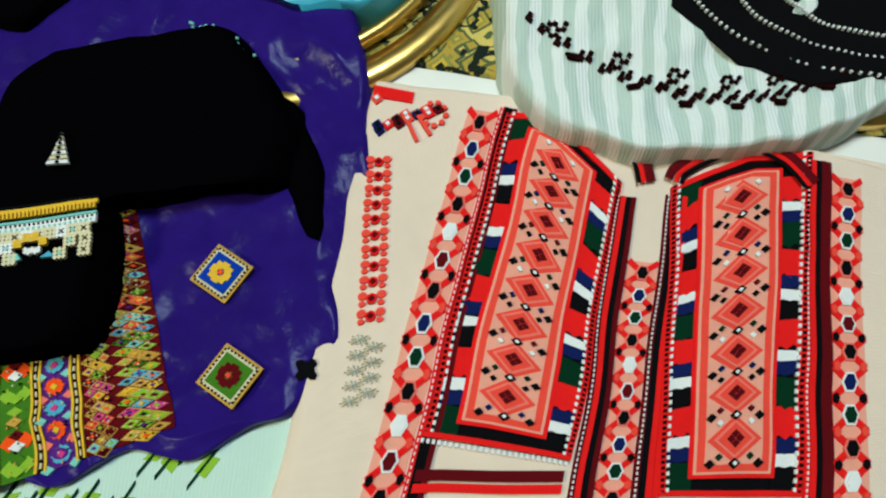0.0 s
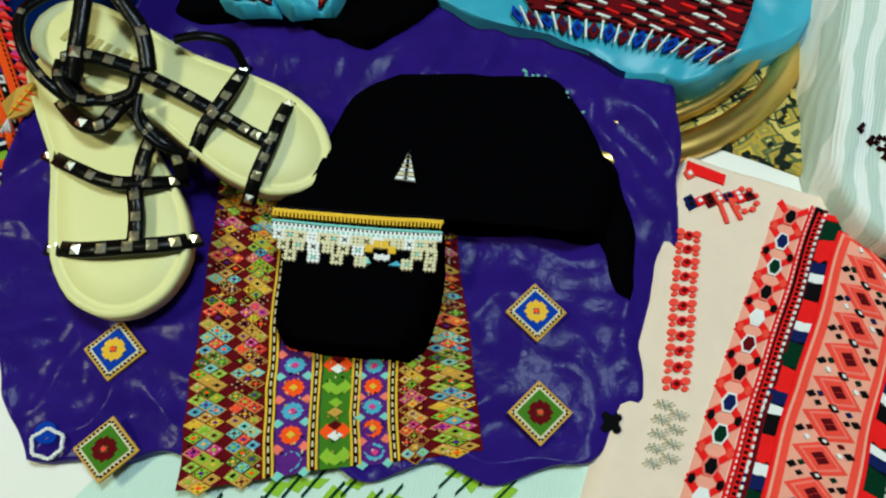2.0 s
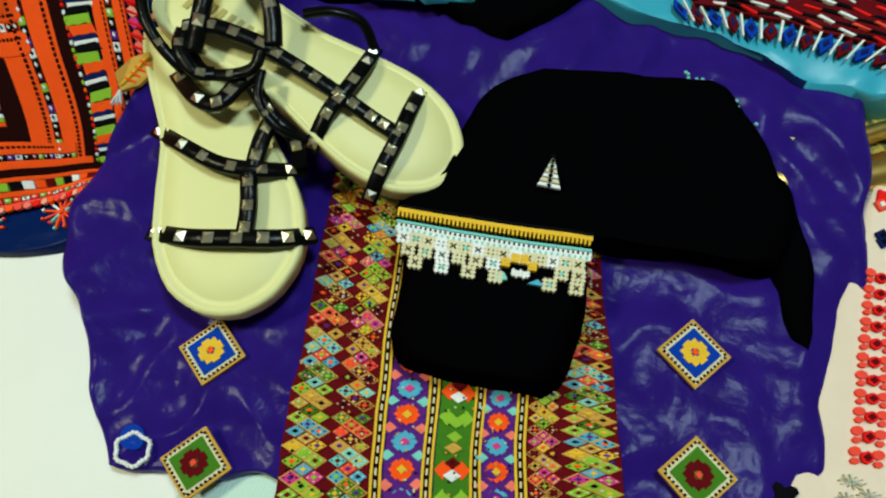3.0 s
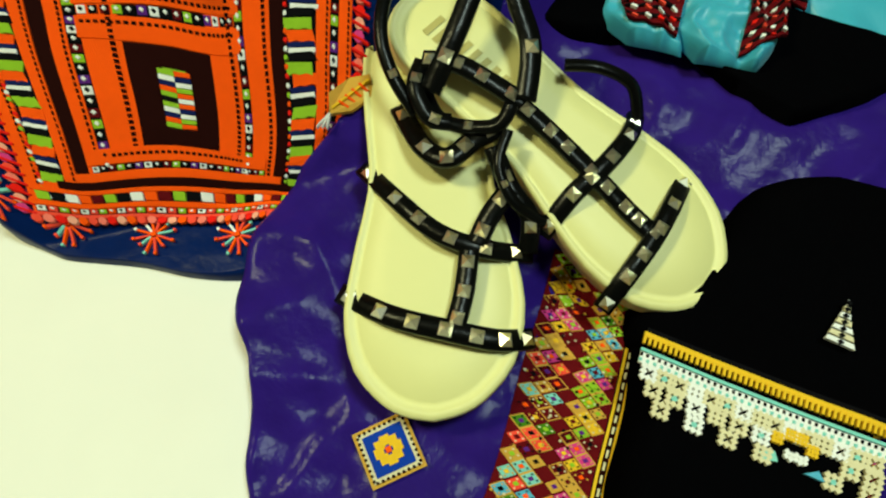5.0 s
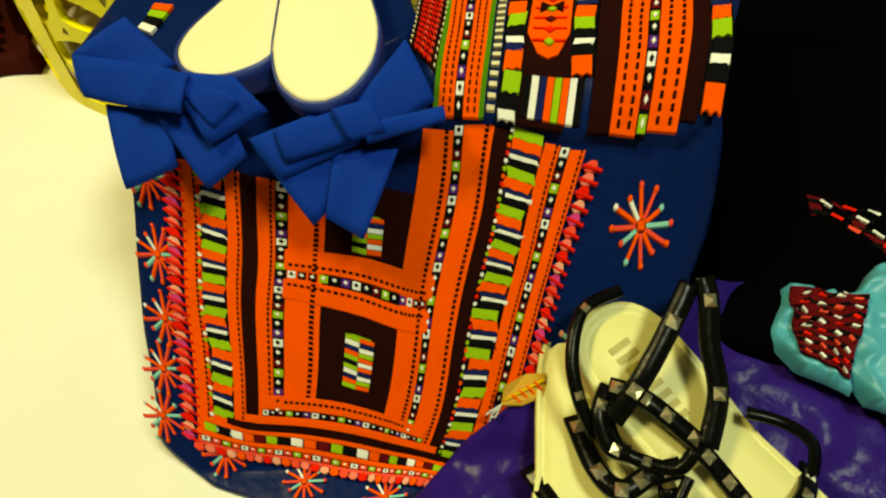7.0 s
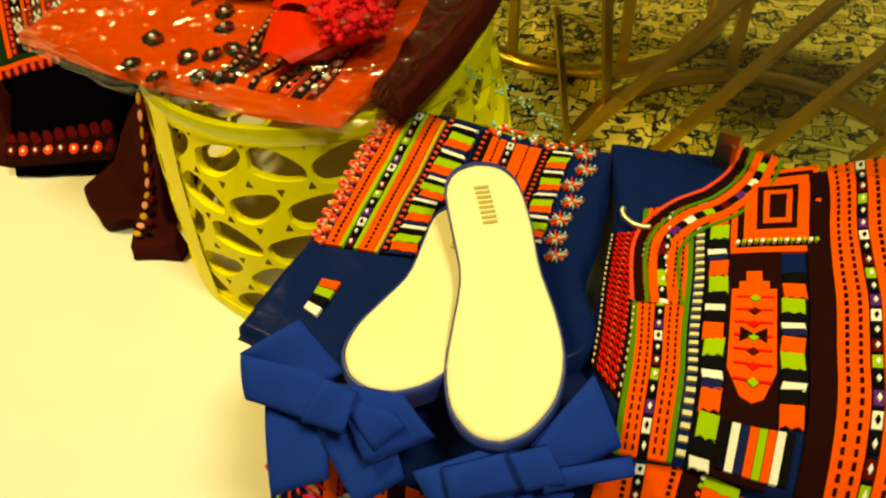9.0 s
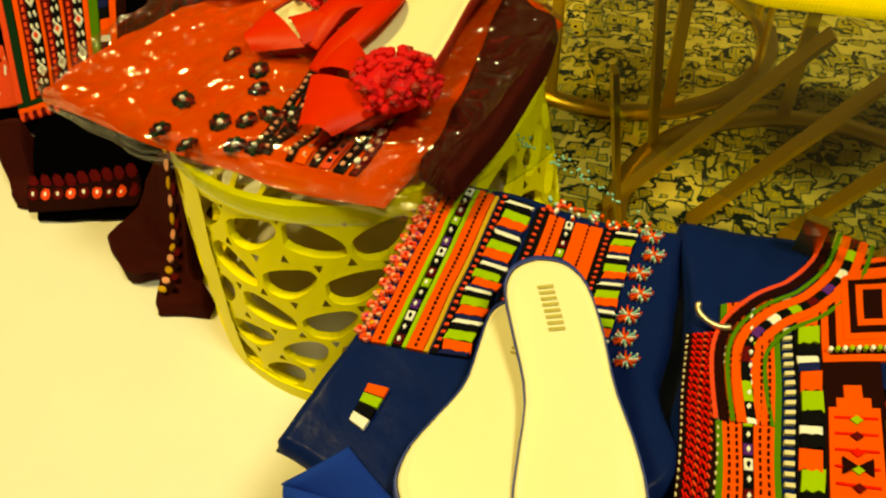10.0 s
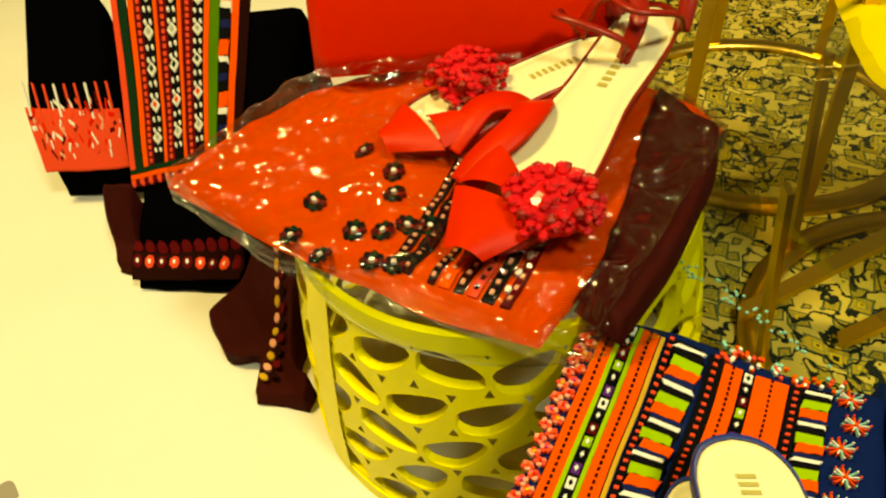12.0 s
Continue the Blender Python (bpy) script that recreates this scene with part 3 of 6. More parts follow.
# ---- violet blue dress ----
def blue_dress():
    t = thing("blue_dress", "shiny violet-blue dress with a many-coloured stitched front, laid flat", "dress", at=(-0.3, 0.25, 0))

    def h(x, y):
        side = step(0.48, 0.56, -x)
        return 0.013 + side * (0.006 + min(0.045, slope(x, y))) + 0.012 * step(0.40, 0.45, y)

    cloth("body", [(-0.493, 0.573, -0.157, 0.587), (-0.528, 0.472, -0.083, 0.491), (-0.569, 0.348, -0.061, 0.407), (-0.594, 0.274, -0.061, 0.325), (-0.586, 0.193, -0.069, 0.234), (-0.527, 0.135, -0.090, 0.167), (-0.503, 0.104, -0.126, 0.149), (-0.489, 0.073, -0.166, 0.136)], h, SATIN, t, seed=4, amp=0.0065, size=0.050, nu=150, nv=130, wavy=0.013)
    q = ((-0.428, 0.313), (-0.230, 0.318), (-0.370, 0.079), (-0.176, 0.150))
    kw = dict(seed=4, amp=0.0065, size=0.050, wob=0.003)
    mixed = ["lime", "maroon", "sky", "gold", "leaf", "yellow", "coral", "lime", "maroon", "gold", "magenta", "aqua"]
    rng = random.Random(11)
    cols = [(0.0, 0.145), (0.145, 0.275), (0.315, 0.425), (0.465, 0.575), (0.60, 0.70), (0.735, 0.835), (0.835, 1.0)]
    tone = ["maroon", "maroon", "violet", "leaf", "violet", "maroon", "maroon"]
    for i, (a, b) in enumerate(cols):
        w = Needlework(*q, h, **kw)
        w.rect(a, 0.0, b, 1.0, tone[i], 0.0012, nu=2, nv=30)
        n = 13
        s = 1 / n
        for k in range(n):
            v, m, r = (k + 0.5) * s, (a + b) / 2, (b - a) / 2
            if i in (2, 4):
                w.diamond(m, v, r * 0.95, s * 0.48, "violet", 0.002)
                for e in range(8):
                    x = e * 0.7854
                    w.diamond(m + r * 0.42 * math.cos(x), v + s * 0.24 * math.sin(x), r * 0.3, s * 0.17, "orange" if k % 2 else "sky", 0.0026)
                w.diamond(m, v, r * 0.28, s * 0.16, "yellow" if k % 2 else "magenta", 0.0034)
                for e in (-1, 1):
                    w.diamond(m + e * r * 0.85, v + s * 0.5, r * 0.4, s * 0.2, "pink" if k % 2 else "aqua", 0.0024)
            elif i == 3:
                for e in (-1, 1):
                    w.diamond(m + e * r * 0.5, v, r * 0.5, s * 0.34, ("lime", "leaf", "orange")[k % 3], 0.002)
                w.diamond(m, v - s * 0.25, r * 0.45, s * 0.22, ("leaf", "lime", "maroon")[k % 3], 0.0026)
                w.diamond(m, v + s * 0.2, r * 0.5, s * 0.22, ("lime", "gold", "white")[k % 3], 0.003)
            else:
                for e, (du, dv) in enumerate(((-0.5, -0.25), (0.5, -0.25), (0.0, 0.0), (-0.5, 0.25), (0.5, 0.25), (0.0, 0.5))):
                    c = mixed[(k * 5 + i * 4 + (0, 0, 7, 3, 3, 5)[e]) % 12]
                    x, y = m + du * r, v + dv * s
                    w.diamond(x, y, r * 0.50, s * 0.25, "gold" if e % 2 else "maroon", 0.0018)
                    w.diamond(x, y, r * 0.42, s * 0.21, c, 0.0022)
                    for f in range(4):
                        w.spot(x + r * 0.26 * (f % 2 * 2 - 1) * (f < 2), y + s * 0.13 * (f % 2 * 2 - 1) * (f > 1), r * 0.06, s * 0.03, ("cream", "gold", "black")[(e + k) % 3], 0.0032, 4)
                    w.diamond(x, y, r * 0.15, s * 0.075, ("maroon", "yellow", "violet", "lime", "black", "orange")[(k + e + i) % 6], 0.0030)
            for e in range(4):
                w.spot(m + r * rng.uniform(-0.846, 0.925), v + s * rng.uniform(-0.441, 0.477), r * 0.07, s * 0.045, rng.choice(["cream", "black", "gold"]), 0.0038, 5)
        w.done("stitched_column", t, "column of bright stitched diamonds and stars")
    for u in (0.295, 0.445, 0.588, 0.718):
        w = Needlework(*q, h, **kw)
        w.rect(u - 0.017, 0.0, u + 0.017, 1.0, "brown", 0.002, nv=30)
        for e in (-0.013, 0.013):
            w.rect(u + e - 0.004, 0.0, u + e + 0.004, 1.0, "yellow", 0.003, nv=30)
        w.dashes(u, 0.003, 0.0, 1.0, 34, "cream", 0.003, 0.6)
        w.done("gold_braid", t, "narrow gold ladder braid")
    for (x, y), star, ground in (((-0.448, 0.158), "yellow", "blue"), ((-0.424, 0.093), "maroon", "leaf"), ((-0.157, 0.255), "yellow", "blue"), ((-0.142, 0.184), "maroon", "leaf")):
        r = 0.0225
        a = math.radians(12)
        ex, ey = Vector((math.cos(a), math.sin(a))) * r, Vector((-math.sin(a), math.cos(a))) * r
        c = Vector((x, y))
        w = Needlework(c - ex + ey, c + ex + ey, c - ex - ey, c + ex - ey, lambda x, y: h(x, y) + 0.006, wob=0.001, amp=0.0)
        w.diamond(0.5, 0.5, 0.5, 0.5, "gold", 0.002)
        w.diamond(0.5, 0.5, 0.44, 0.44, "cream", 0.0026)
        for k in range(36):
            e, f = divmod(k, 9)
            s = (f + 0.5) / 9
            p, q2 = [((0, 0.5), (0.5, 0)), ((0.5, 0), (1, 0.5)), ((1, 0.5), (0.5, 1)), ((0.5, 1), (0, 0.5))][e]
            u, v = p[0] + (q2[0] - p[0]) * s, p[1] + (q2[1] - p[1]) * s
            w.spot(0.5 + (u - 0.5) * 0.86, 0.5 + (v - 0.5) * 0.86, 0.022, 0.022, "brown", 0.0032, 5)
        w.diamond(0.5, 0.5, 0.36, 0.36, ground, 0.0034)
        for k in range(8):
            b = k * 0.7854
            w.diamond(0.5 + 0.12 * math.cos(b), 0.5 + 0.12 * math.sin(b), 0.085, 0.085, star, 0.004 + 0.0002 * (k % 2))
        w.diamond(0.5, 0.5, 0.05, 0.05, "orange" if star == "yellow" else "coral", 0.005)
        w.done("medallion", t, "diamond medallion with a %s star" % star)
    # loose thread ring with a blue stone and small brocade pieces
    bm = bmesh.new()
    for i in range(28):
        a = i * 6.2832 / 28
        r = 0.011 + 0.0008 * math.sin(i * 5.0)
        bmesh.ops.create_icosphere(bm, subdivisions=1, radius=0.0017, matrix=Matrix.Translation((-0.466 + r * math.cos(a), 0.087 + r * 0.85 * math.sin(a), 0.019)))
    tagged(part("bead_ring", bm, THREADS[NAMES.index("white")], t, "white beaded ring round a blue patch"), kind="stuff")
    w = Needlework((-0.481, 0.106), (-0.459, 0.104), (-0.481, 0.084), (-0.460, 0.083), h, **kw)
    w.spot(0.5, 0.5, 0.42, 0.36, "blue", 0.002, 12)
    w.done("blue_patch", t)
    for c4 in (((-0.310, 0.500), (-0.205, 0.525), (-0.303, 0.470), (-0.200, 0.495)), ((-0.538, 0.523), (-0.439, 0.525), (-0.517, 0.467), (-0.431, 0.473))):
        w = Needlework(*c4, flat(0.016), **kw)
        w.rect(0, 0, 1, 1, "maroon", 0.001, nu=6, nv=3)
        for k in range(24):
            u, v = (k % 8 + 0.5) / 8, (k // 8 + 0.5) / 3
            if k % 8 == 5:
                w.rect(u - 0.03, v - 0.16, u + 0.03, v + 0.16, "yellow", 0.002)
                w.dashes(u, 0.008, v - 0.16, v + 0.16, 4, "brown", 0.003)
            else:
                w.diamond(u, v, 0.06, 0.16, ("gold", "lime", "orange", "maroon", "aqua")[(k * 3) % 5], 0.002)
                w.diamond(u, v, 0.025, 0.07, ("maroon", "yellow")[k % 2], 0.003)
        w.done("brocade_piece", t, "gold and dark red brocade strip")
    w = Needlework((-0.245, 0.335), (-0.13, 0.345), (-0.242, 0.312), (-0.13, 0.325), flat(0.018), **kw)
    w.rect(0, 0, 1, 1, "leaf", 0.001, nu=5, nv=2)
    for k in range(18):
        w.diamond((k + 0.5) / 18, 0.3 + 0.4 * (k % 2), 0.03, 0.3, ("gold", "orange", "sky", "lime", "white")[(k * 2) % 5], 0.002 + 0.0003 * (k % 2))
    w.done("bright_edging", t)
    w = Needlework((-0.591, 0.332), (-0.562, 0.337), (-0.589, 0.300), (-0.572, 0.307), lambda x, y: h(x, y) + 0.004, **kw)
    w.poly([(0.6, 0.0), (1.0, 0.35), (0.85, 0.8), (0.35, 1.0), (0.1, 0.7), (0.3, 0.25)], "gold", 0.002)
    w.line((0.7, 0.15), (0.35, 0.9), 0.03, 0.03, "yellow", 0.003)
    for k in range(4):
        w.line((0.6 - 0.06 * k, 0.3 + 0.15 * k), (0.85 - 0.04 * k, 0.35 + 0.14 * k), 0.02, 0.02, "orange", 0.003)
    for k in range(3):
        w.line((0.35, 1.0), (0.1 + 0.2 * k, 1.25), 0.02, 0.02, "white", 0.003)
    w.done("gold_leaf", t, "gold stitched leaf with white thread ends")


blue_dress()


# ---- black velvet garment with a stitched cuff ----
def velvet():
    t = thing("black_velvet_dress", "folded black velvet dress with a white and yellow stitched cuff", "dress", at=(-0.23, 0.35, 0))
    cloth("body", [(-0.322, 0.428, -0.170, 0.458), (-0.348, 0.395, -0.150, 0.440), (-0.360, 0.335, -0.110, 0.375), (-0.372, 0.300, -0.112, 0.322), (-0.365, 0.275, -0.150, 0.322)], flat(0.042), VELVET, t, seed=6, amp=0.004, size=0.06, nu=40, nv=34, edge=0.03, wavy=0.006)
    cloth("side_fold", [(-0.160, 0.42, -0.110, 0.39), (-0.14, 0.37, -0.092, 0.34), (-0.120, 0.32, -0.084, 0.30), (-0.105, 0.285, -0.084, 0.275)], flat(0.022), VELVET, t, seed=7, amp=0.003, nu=16, nv=24, edge=0.02)
    h = flat(0.052)
    cloth("sleeve", [(-0.364, 0.283, -0.233, 0.302), (-0.350, 0.24, -0.226, 0.262), (-0.340, 0.200, -0.226, 0.216), (-0.326, 0.188, -0.238, 0.197)], h, VELVET, t, "black velvet sleeve end", seed=8, amp=0.0015, size=0.08, nu=36, nv=30, edge=0.02)
    w = Needlework((-0.362, 0.281), (-0.236, 0.299), (-0.352, 0.240), (-0.230, 0.259), h, seed=8, amp=0.0015, size=0.08, wob=0.0015)
    w.across(0.02, -0.02, 1.0, 0.04, "black", 0.001)
    w.across(0.01, 0.05, 1.0, 0.12, "yellow", 0.002)
    w.dashes_across(0.15, 0.06, 0.01, 1.0, 46, "yellow", 0.0025, 0.5)
    w.across(0.01, 0.27, 1.0, 0.31, "aqua", 0.002)
    w.across(0.01, 0.33, 1.0, 0.47, "white", 0.0024)
    w.dashes_across(0.36, 0.02, 0.01, 1.0, 40, "black", 0.003, 0.4)
    w.dashes_across(0.43, 0.02, 0.01, 1.0, 34, "aqua", 0.003, 0.4)
    for row, (dv, n, off) in enumerate(((0.56, 15, 0.0), (0.74, 11, 0.02), (0.94, 7, 0.04))):
        for k in range(n):
            u = off + 0.03 + 0.94 * (k + 0.5) / n
            if row and 0.55 < u < 0.78:
                continue
            for j in range(9):
                a, b = j % 3 - 1, j // 3 - 1
                c = "aqua" if (k % 4 == 1 and j == 4) else ("cream" if (k + row) % 3 else "white")
                if (a, b) != (0, 0) or k % 2:
                    w.diamond(u + a * 0.023, dv + b * 0.066, 0.0155, 0.047, c, 0.003)
    for k in range(4):
        for j in range(9):
            a, b = j % 3 - 1, j // 3 - 1
            w.diamond(0.58 + 0.045 * k + a * 0.014, 0.55 + 0.09 * abs(k - 1.5) + b * 0.045, 0.011, 0.034, "yellow", 0.0034)
    for k in range(2):
        for j in range(5):
            w.diamond(0.66 + 0.018 * (j - 2), 0.80 + 0.05 * k + 0.02 * (j % 2), 0.012, 0.04, "white", 0.0034)
    w.poly([(0.52, 0.93), (0.58, 0.85), (0.60, 0.96), (0.55, 1.0)], "aqua", 0.003)
    w.poly([(0.70, 0.97), (0.75, 0.88), (0.78, 0.98)], "sky", 0.003)
    w.done("stitched_cuff", t, "yellow, white and aqua cross-stitched cuff")
    w = Needlework((-0.284, 0.349), (-0.268, 0.350), (-0.282, 0.322), (-0.264, 0.324), flat(0.047), seed=6, amp=0.004, size=0.06)
    for k in range(7):
        v = (k + 0.5) / 7
        w.poly([(0.5 - 0.4 * v, v - 0.06), (0.5 + 0.4 * v, v - 0.06), (0.5 + 0.46 * v, v + 0.04), (0.5 - 0.46 * v, v + 0.04)], "cream" if k % 2 else "white", 0.002)
        w.diamond(0.5, v, 0.1, 0.05, "black", 0.003)
    w.done("small_motif", t, "small pale stitched tassel motif")
    # beads and cord along the folded edge
    bm = bmesh.new()
    for i in range(30):
        s = i / 29
        p = (-0.205 + 0.055 * s + 0.004 * math.sin(i * 1.7), 0.455 - 0.035 * s * s + 0.004 * math.cos(i * 2.3), 0.035)
        bmesh.ops.create_icosphere(bm, subdivisions=1, radius=0.0016, matrix=Matrix.Translation(p))
    part("bead_trim", bm, THREADS[NAMES.index("aqua")], t)


velvet()


def black_spread():
    t = thing("black_dress", "plain black dress spread behind the navy dress", "dress", at=(-0.45, 0.6, 0))
    cloth("body", [(-0.969, 1.488, 0.209, 1.535), (-0.792, 1.007, 0.001, 0.945), (-0.665, 0.711, -0.368, 0.659), (-0.569, 0.548, -0.419, 0.523), (-0.541, 0.471, -0.443, 0.473), (-0.548, 0.438, -0.486, 0.447)], flat(0.042), VELVET, t, seed=9, amp=0.004, nu=30, nv=40, edge=0.025)
    cloth("fold", [(-0.482, 0.524, -0.268, 0.553), (-0.442, 0.490, -0.305, 0.492), (-0.381, 0.461, -0.340, 0.454)], flat(0.040), VELVET, t, seed=10, amp=0.003, nu=24, nv=14)


black_spread()


# ---- turquoise and dark red garment ----
def turquoise():
    t = thing("turquoise_dress", "turquoise satin dress with dark red and white stitched stripes", "dress", at=(-0.2, 0.55, 0))
    cloth("body", [(-0.531, 0.780, 0.106, 0.778), (-0.461, 0.639, 0.065, 0.640), (-0.358, 0.537, 0.024, 0.556), (-0.277, 0.510, -0.056, 0.487), (-0.156, 0.493, -0.086, 0.474)], flat(0.034), TURQ, t, seed=12, amp=0.008, size=0.045, nu=70, nv=50, wavy=0.012)
    kw = dict(seed=12, amp=0.008, size=0.045)
    for c4 in (((-0.515, 0.594), (-0.396, 0.662), (-0.460, 0.526), (-0.365, 0.537)), ((-0.256, 0.605), (-0.02, 0.585), (-0.211, 0.524), (-0.036, 0.512))):
        w = Needlework(*c4, flat(0.035), **kw)
        w.rect(0, 0, 1, 1, "maroon", 0.004, nu=8, nv=8)
        for k in range(9):
            v = (k + 0.5) / 9
            w.across(0.0, v - 0.018, 1.0, v + 0.018, "black", 0.005)
            for j in range(7):
                u = (j + 0.5 + 0.4 * (k % 2)) / 7.6
                w.line((u, v - 0.012), (u + 0.06, v + 0.03), 0.012, 0.014, ("white", "red", "white", "coral")[(j + k) % 4], 0.006)
        w.done("striped_panel", t, "dark red panel with white stitched dashes")
    w = Needlework((-0.237, 0.525), (-0.03, 0.515), (-0.217, 0.494), (-0.056, 0.490), flat(0.035), **kw)
    for k in range(14):
        u = (k + 0.5) / 14
        w.diamond(u, 0.45, 0.028, 0.35, "maroon" if k % 2 else "blue", 0.005)
        w.diamond(u, 0.45, 0.012, 0.14, "navy", 0.006)
        w.line((u + 0.035, 0.1), (u + 0.035, 0.8), 0.004, 0.05, "white", 0.006)
    w.done("scalloped_border", t)
    cloth("striped_cuff", [(-0.494, 0.506, -0.438, 0.536), (-0.480, 0.470, -0.428, 0.490), (-0.455, 0.455, -0.418, 0.461)], flat(0.050), TURQ, t, "turquoise edge of the striped cuff", seed=13, amp=0.010, size=0.022, nu=24, nv=24, wavy=0.008, base=0.040)
    cloth("sleeve_end", [(-0.452, 0.565, -0.385, 0.602), (-0.446, 0.515, -0.385, 0.556), (-0.440, 0.488, -0.378, 0.520), (-0.425, 0.470, -0.372, 0.497), (-0.408, 0.461, -0.374, 0.479)], flat(0.050), TURQ, t, "crumpled turquoise sleeve end", seed=13, amp=0.010, size=0.022, nu=60, nv=60, wavy=0.012, base=0.040)
    for c4 in (((-0.488, 0.500), (-0.445, 0.530), (-0.460, 0.461), (-0.428, 0.466)), ((-0.403, 0.530), (-0.387, 0.551), (-0.389, 0.472), (-0.368, 0.495))):
        w = Needlework(*c4, flat(0.051), seed=13, amp=0.010, size=0.022)
        w.rect(0, 0, 1, 1, "maroon", 0.003, nu=6, nv=8)
        for k in range(8):
            v = (k + 0.5) / 8
            w.across(0.0, v - 0.03, 1.0, v + 0.01, "black", 0.004)
            for e in range(4):
                w.line((0.1 + 0.24 * e, v), (0.2 + 0.24 * e, v + 0.03), 0.03, 0.016, ("white", "red", "white", "coral")[(e + k) % 4], 0.005)
        w.done("sleeve_stripes", t, "dark red stripes with white dashes")
    w = Needlework((-0.432, 0.564), (-0.405, 0.575), (-0.423, 0.538), (-0.396, 0.547), flat(0.036), **kw)
    for j in range(9):
        if j != 4:
            w.rect(0.05 + 0.33 * (j % 3), 0.05 + 0.33 * (j // 3), 0.27 + 0.33 * (j % 3), 0.27 + 0.33 * (j // 3), "black", 0.005)
            w.diamond(0.16 + 0.33 * (j % 3), 0.16 + 0.33 * (j // 3), 0.05, 0.05, "white", 0.006)
    w.done("square_motif", t)
    bm = bmesh.new()
    bmesh.ops.create_uvsphere(bm, u_segments=12, v_segments=8, radius=0.009, matrix=Matrix.Translation((-0.363, 0.361, 0.028)) @ Matrix.Diagonal((1.1, 1.3, 0.8, 1)))
    for i in range(7):
        a = i * 0.25 - 0.4
        bmesh.ops.create_cone(bm, segments=5, radius1=0.0012, radius2=0.0008, depth=0.028, matrix=Matrix.Translation((-0.352 + 0.003 * i, 0.352 - 0.004 * i, 0.030)) @ Euler((1.4, 0, a * 3)).to_matrix().to_4x4())
    part("bead_tassel", bm, [MULE_BLUE], t, "blue bead with a pale tassel")


turquoise()


# ---- pale striped dress ----
def striped_dress():
    t = thing("striped_dress", "white and pale green striped dress with dark red cross-stitch", "dress", at=(0.2, 0.45, 0))

    def h(x, y):
        return 0.036 + 0.05 * step(0.38, 0.62, y)

    cloth("body", [(0.02, 0.72, 0.60, 0.72), (0.028, 0.56, 0.55, 0.56), (0.036, 0.455, 0.48, 0.46), (0.046, 0.40, 0.40, 0.415), (0.085, 0.362, 0.325, 0.385), (0.150, 0.343, 0.255, 0.352)], h, STRIPED, t, seed=14, amp=0.007, size=0.05, nu=70, nv=60, edge=0.012, wavy=0.006)
    kw = dict(seed=14, amp=0.007, size=0.05)
    w = Needlework((0.155, 0.500), (0.50, 0.52), (0.185, 0.395), (0.44, 0.385), h, **kw)
    w.poly([(0.05, 0.0), (0.0, 0.4), (0.12, 0.82), (0.3, 0.98), (0.65, 0.88), (1.0, 0.62), (1.0, 0.0)], "black", 0.003)
    for r in range(3):
        for k in range(52):
            a = 3.25 + 2.6 * -k / 52
            w.spot(0.55 + (0.50 - 0.10 * r) * math.cos(a), 0.30 - (0.62 - 0.13 * r) * math.sin(a) * -1, 0.0045, 0.008, "white", 0.005, 5)
    w.done("yoke", t, "black stitched yoke with white dotted lines")
    w = Needlework((0.05, 0.455), (0.33, 0.43), (0.09, 0.372), (0.31, 0.372), h, **kw)
    for k in range(40):
        s = k / 39
        u, v = 0.02 + 0.95 * s, 0.1 + 0.75 * math.sin(s * 3.0) ** 0.7 - 0.05 * (k % 2)
        w.diamond(u, v, 0.012, 0.035, "brown", 0.003)
        w.diamond(u + 0.012, v - 0.05, 0.008, 0.02, "brown", 0.0034)
        if k % 6 == 3:
            for j in range(13):
                a, b = (j % 5 - 2) * 0.014, (j // 5 - 1) * 0.06
                if (j * 7) % 3:
                    w.diamond(u + a, v - 0.16 + b, 0.008, 0.026, "brown", 0.003)
                w.diamond(u + a * 0.5, v + 0.10 + abs(b) * 0.5, 0.007, 0.02, "brown", 0.0032)
    w.done("cross_stitch", t, "dark red cross-stitched flower trail")


striped_dress()


# ---- leaf patterned cloth in front ----
def leaf_cloth():
    t = thing("leaf_print_cloth", "pale mint cloth with a green leaf print", "cloth", at=(-0.2, 0.1, 0))
    h = flat(0.0055)
    cloth("body", [(-0.42, 0.090, -0.09, 0.215), (-0.44, 0.055, -0.08, 0.15), (-0.43, 0.0, -0.08, 0.05), (-0.40, -0.08, -0.1, -0.08)], h, mat("mint_cloth", (0.55, 0.72, 0.62), 0.8, var=0.08, scale=60, bump=0.2, weave=120), t, seed=15, amp=0.0012, size=0.08, nu=30, nv=20, edge=0.01)
    w = Needlework((-0.36, 0.085), (-0.14, 0.165), (-0.34, 0.045), (-0.16, 0.095), h, seed=15, amp=0.0012, size=0.08)
    rng = random.Random(7)
    for k in range(16):
        u, v = (k + 0.5) / 16, 0.15 + 0.6 * rng.random()
        a = rng.uniform(0.2, 0.6)
        w.poly([(u - 0.03, v), (u, v - a * 0.35), (u + 0.05, v - 0.05), (u + 0.02, v + a * 0.3)], "lime", 0.0006)
        w.line((u - 0.03, v + 0.15), (u + 0.035, v - 0.2), 0.004, 0.03, "green", 0.0012)
    w.done("leaf_print", t)


leaf_cloth()


# ---- shoes ----
class Last:
    """Shoe coordinates: s from heel 0 to toe 1, w across in half widths, h above the insole."""

    def __init__(self, heel, toe, up, half, flip=1, bend=0.08):
        self.bend = bend
        self.o = Vector(heel)
        self.x = Vector(toe) - self.o
        n = Vector(up)
        self.y = n.cross(self.x).normalized() * half * flip
        self.n = self.x.cross(self.y).normalized() * flip
        self.half = half

    def at(self, s, w, h=0.0):
        return self.o + self.x * s + self.y * (w + self.bend * math.sin(3.14159 * s)) + self.n * h


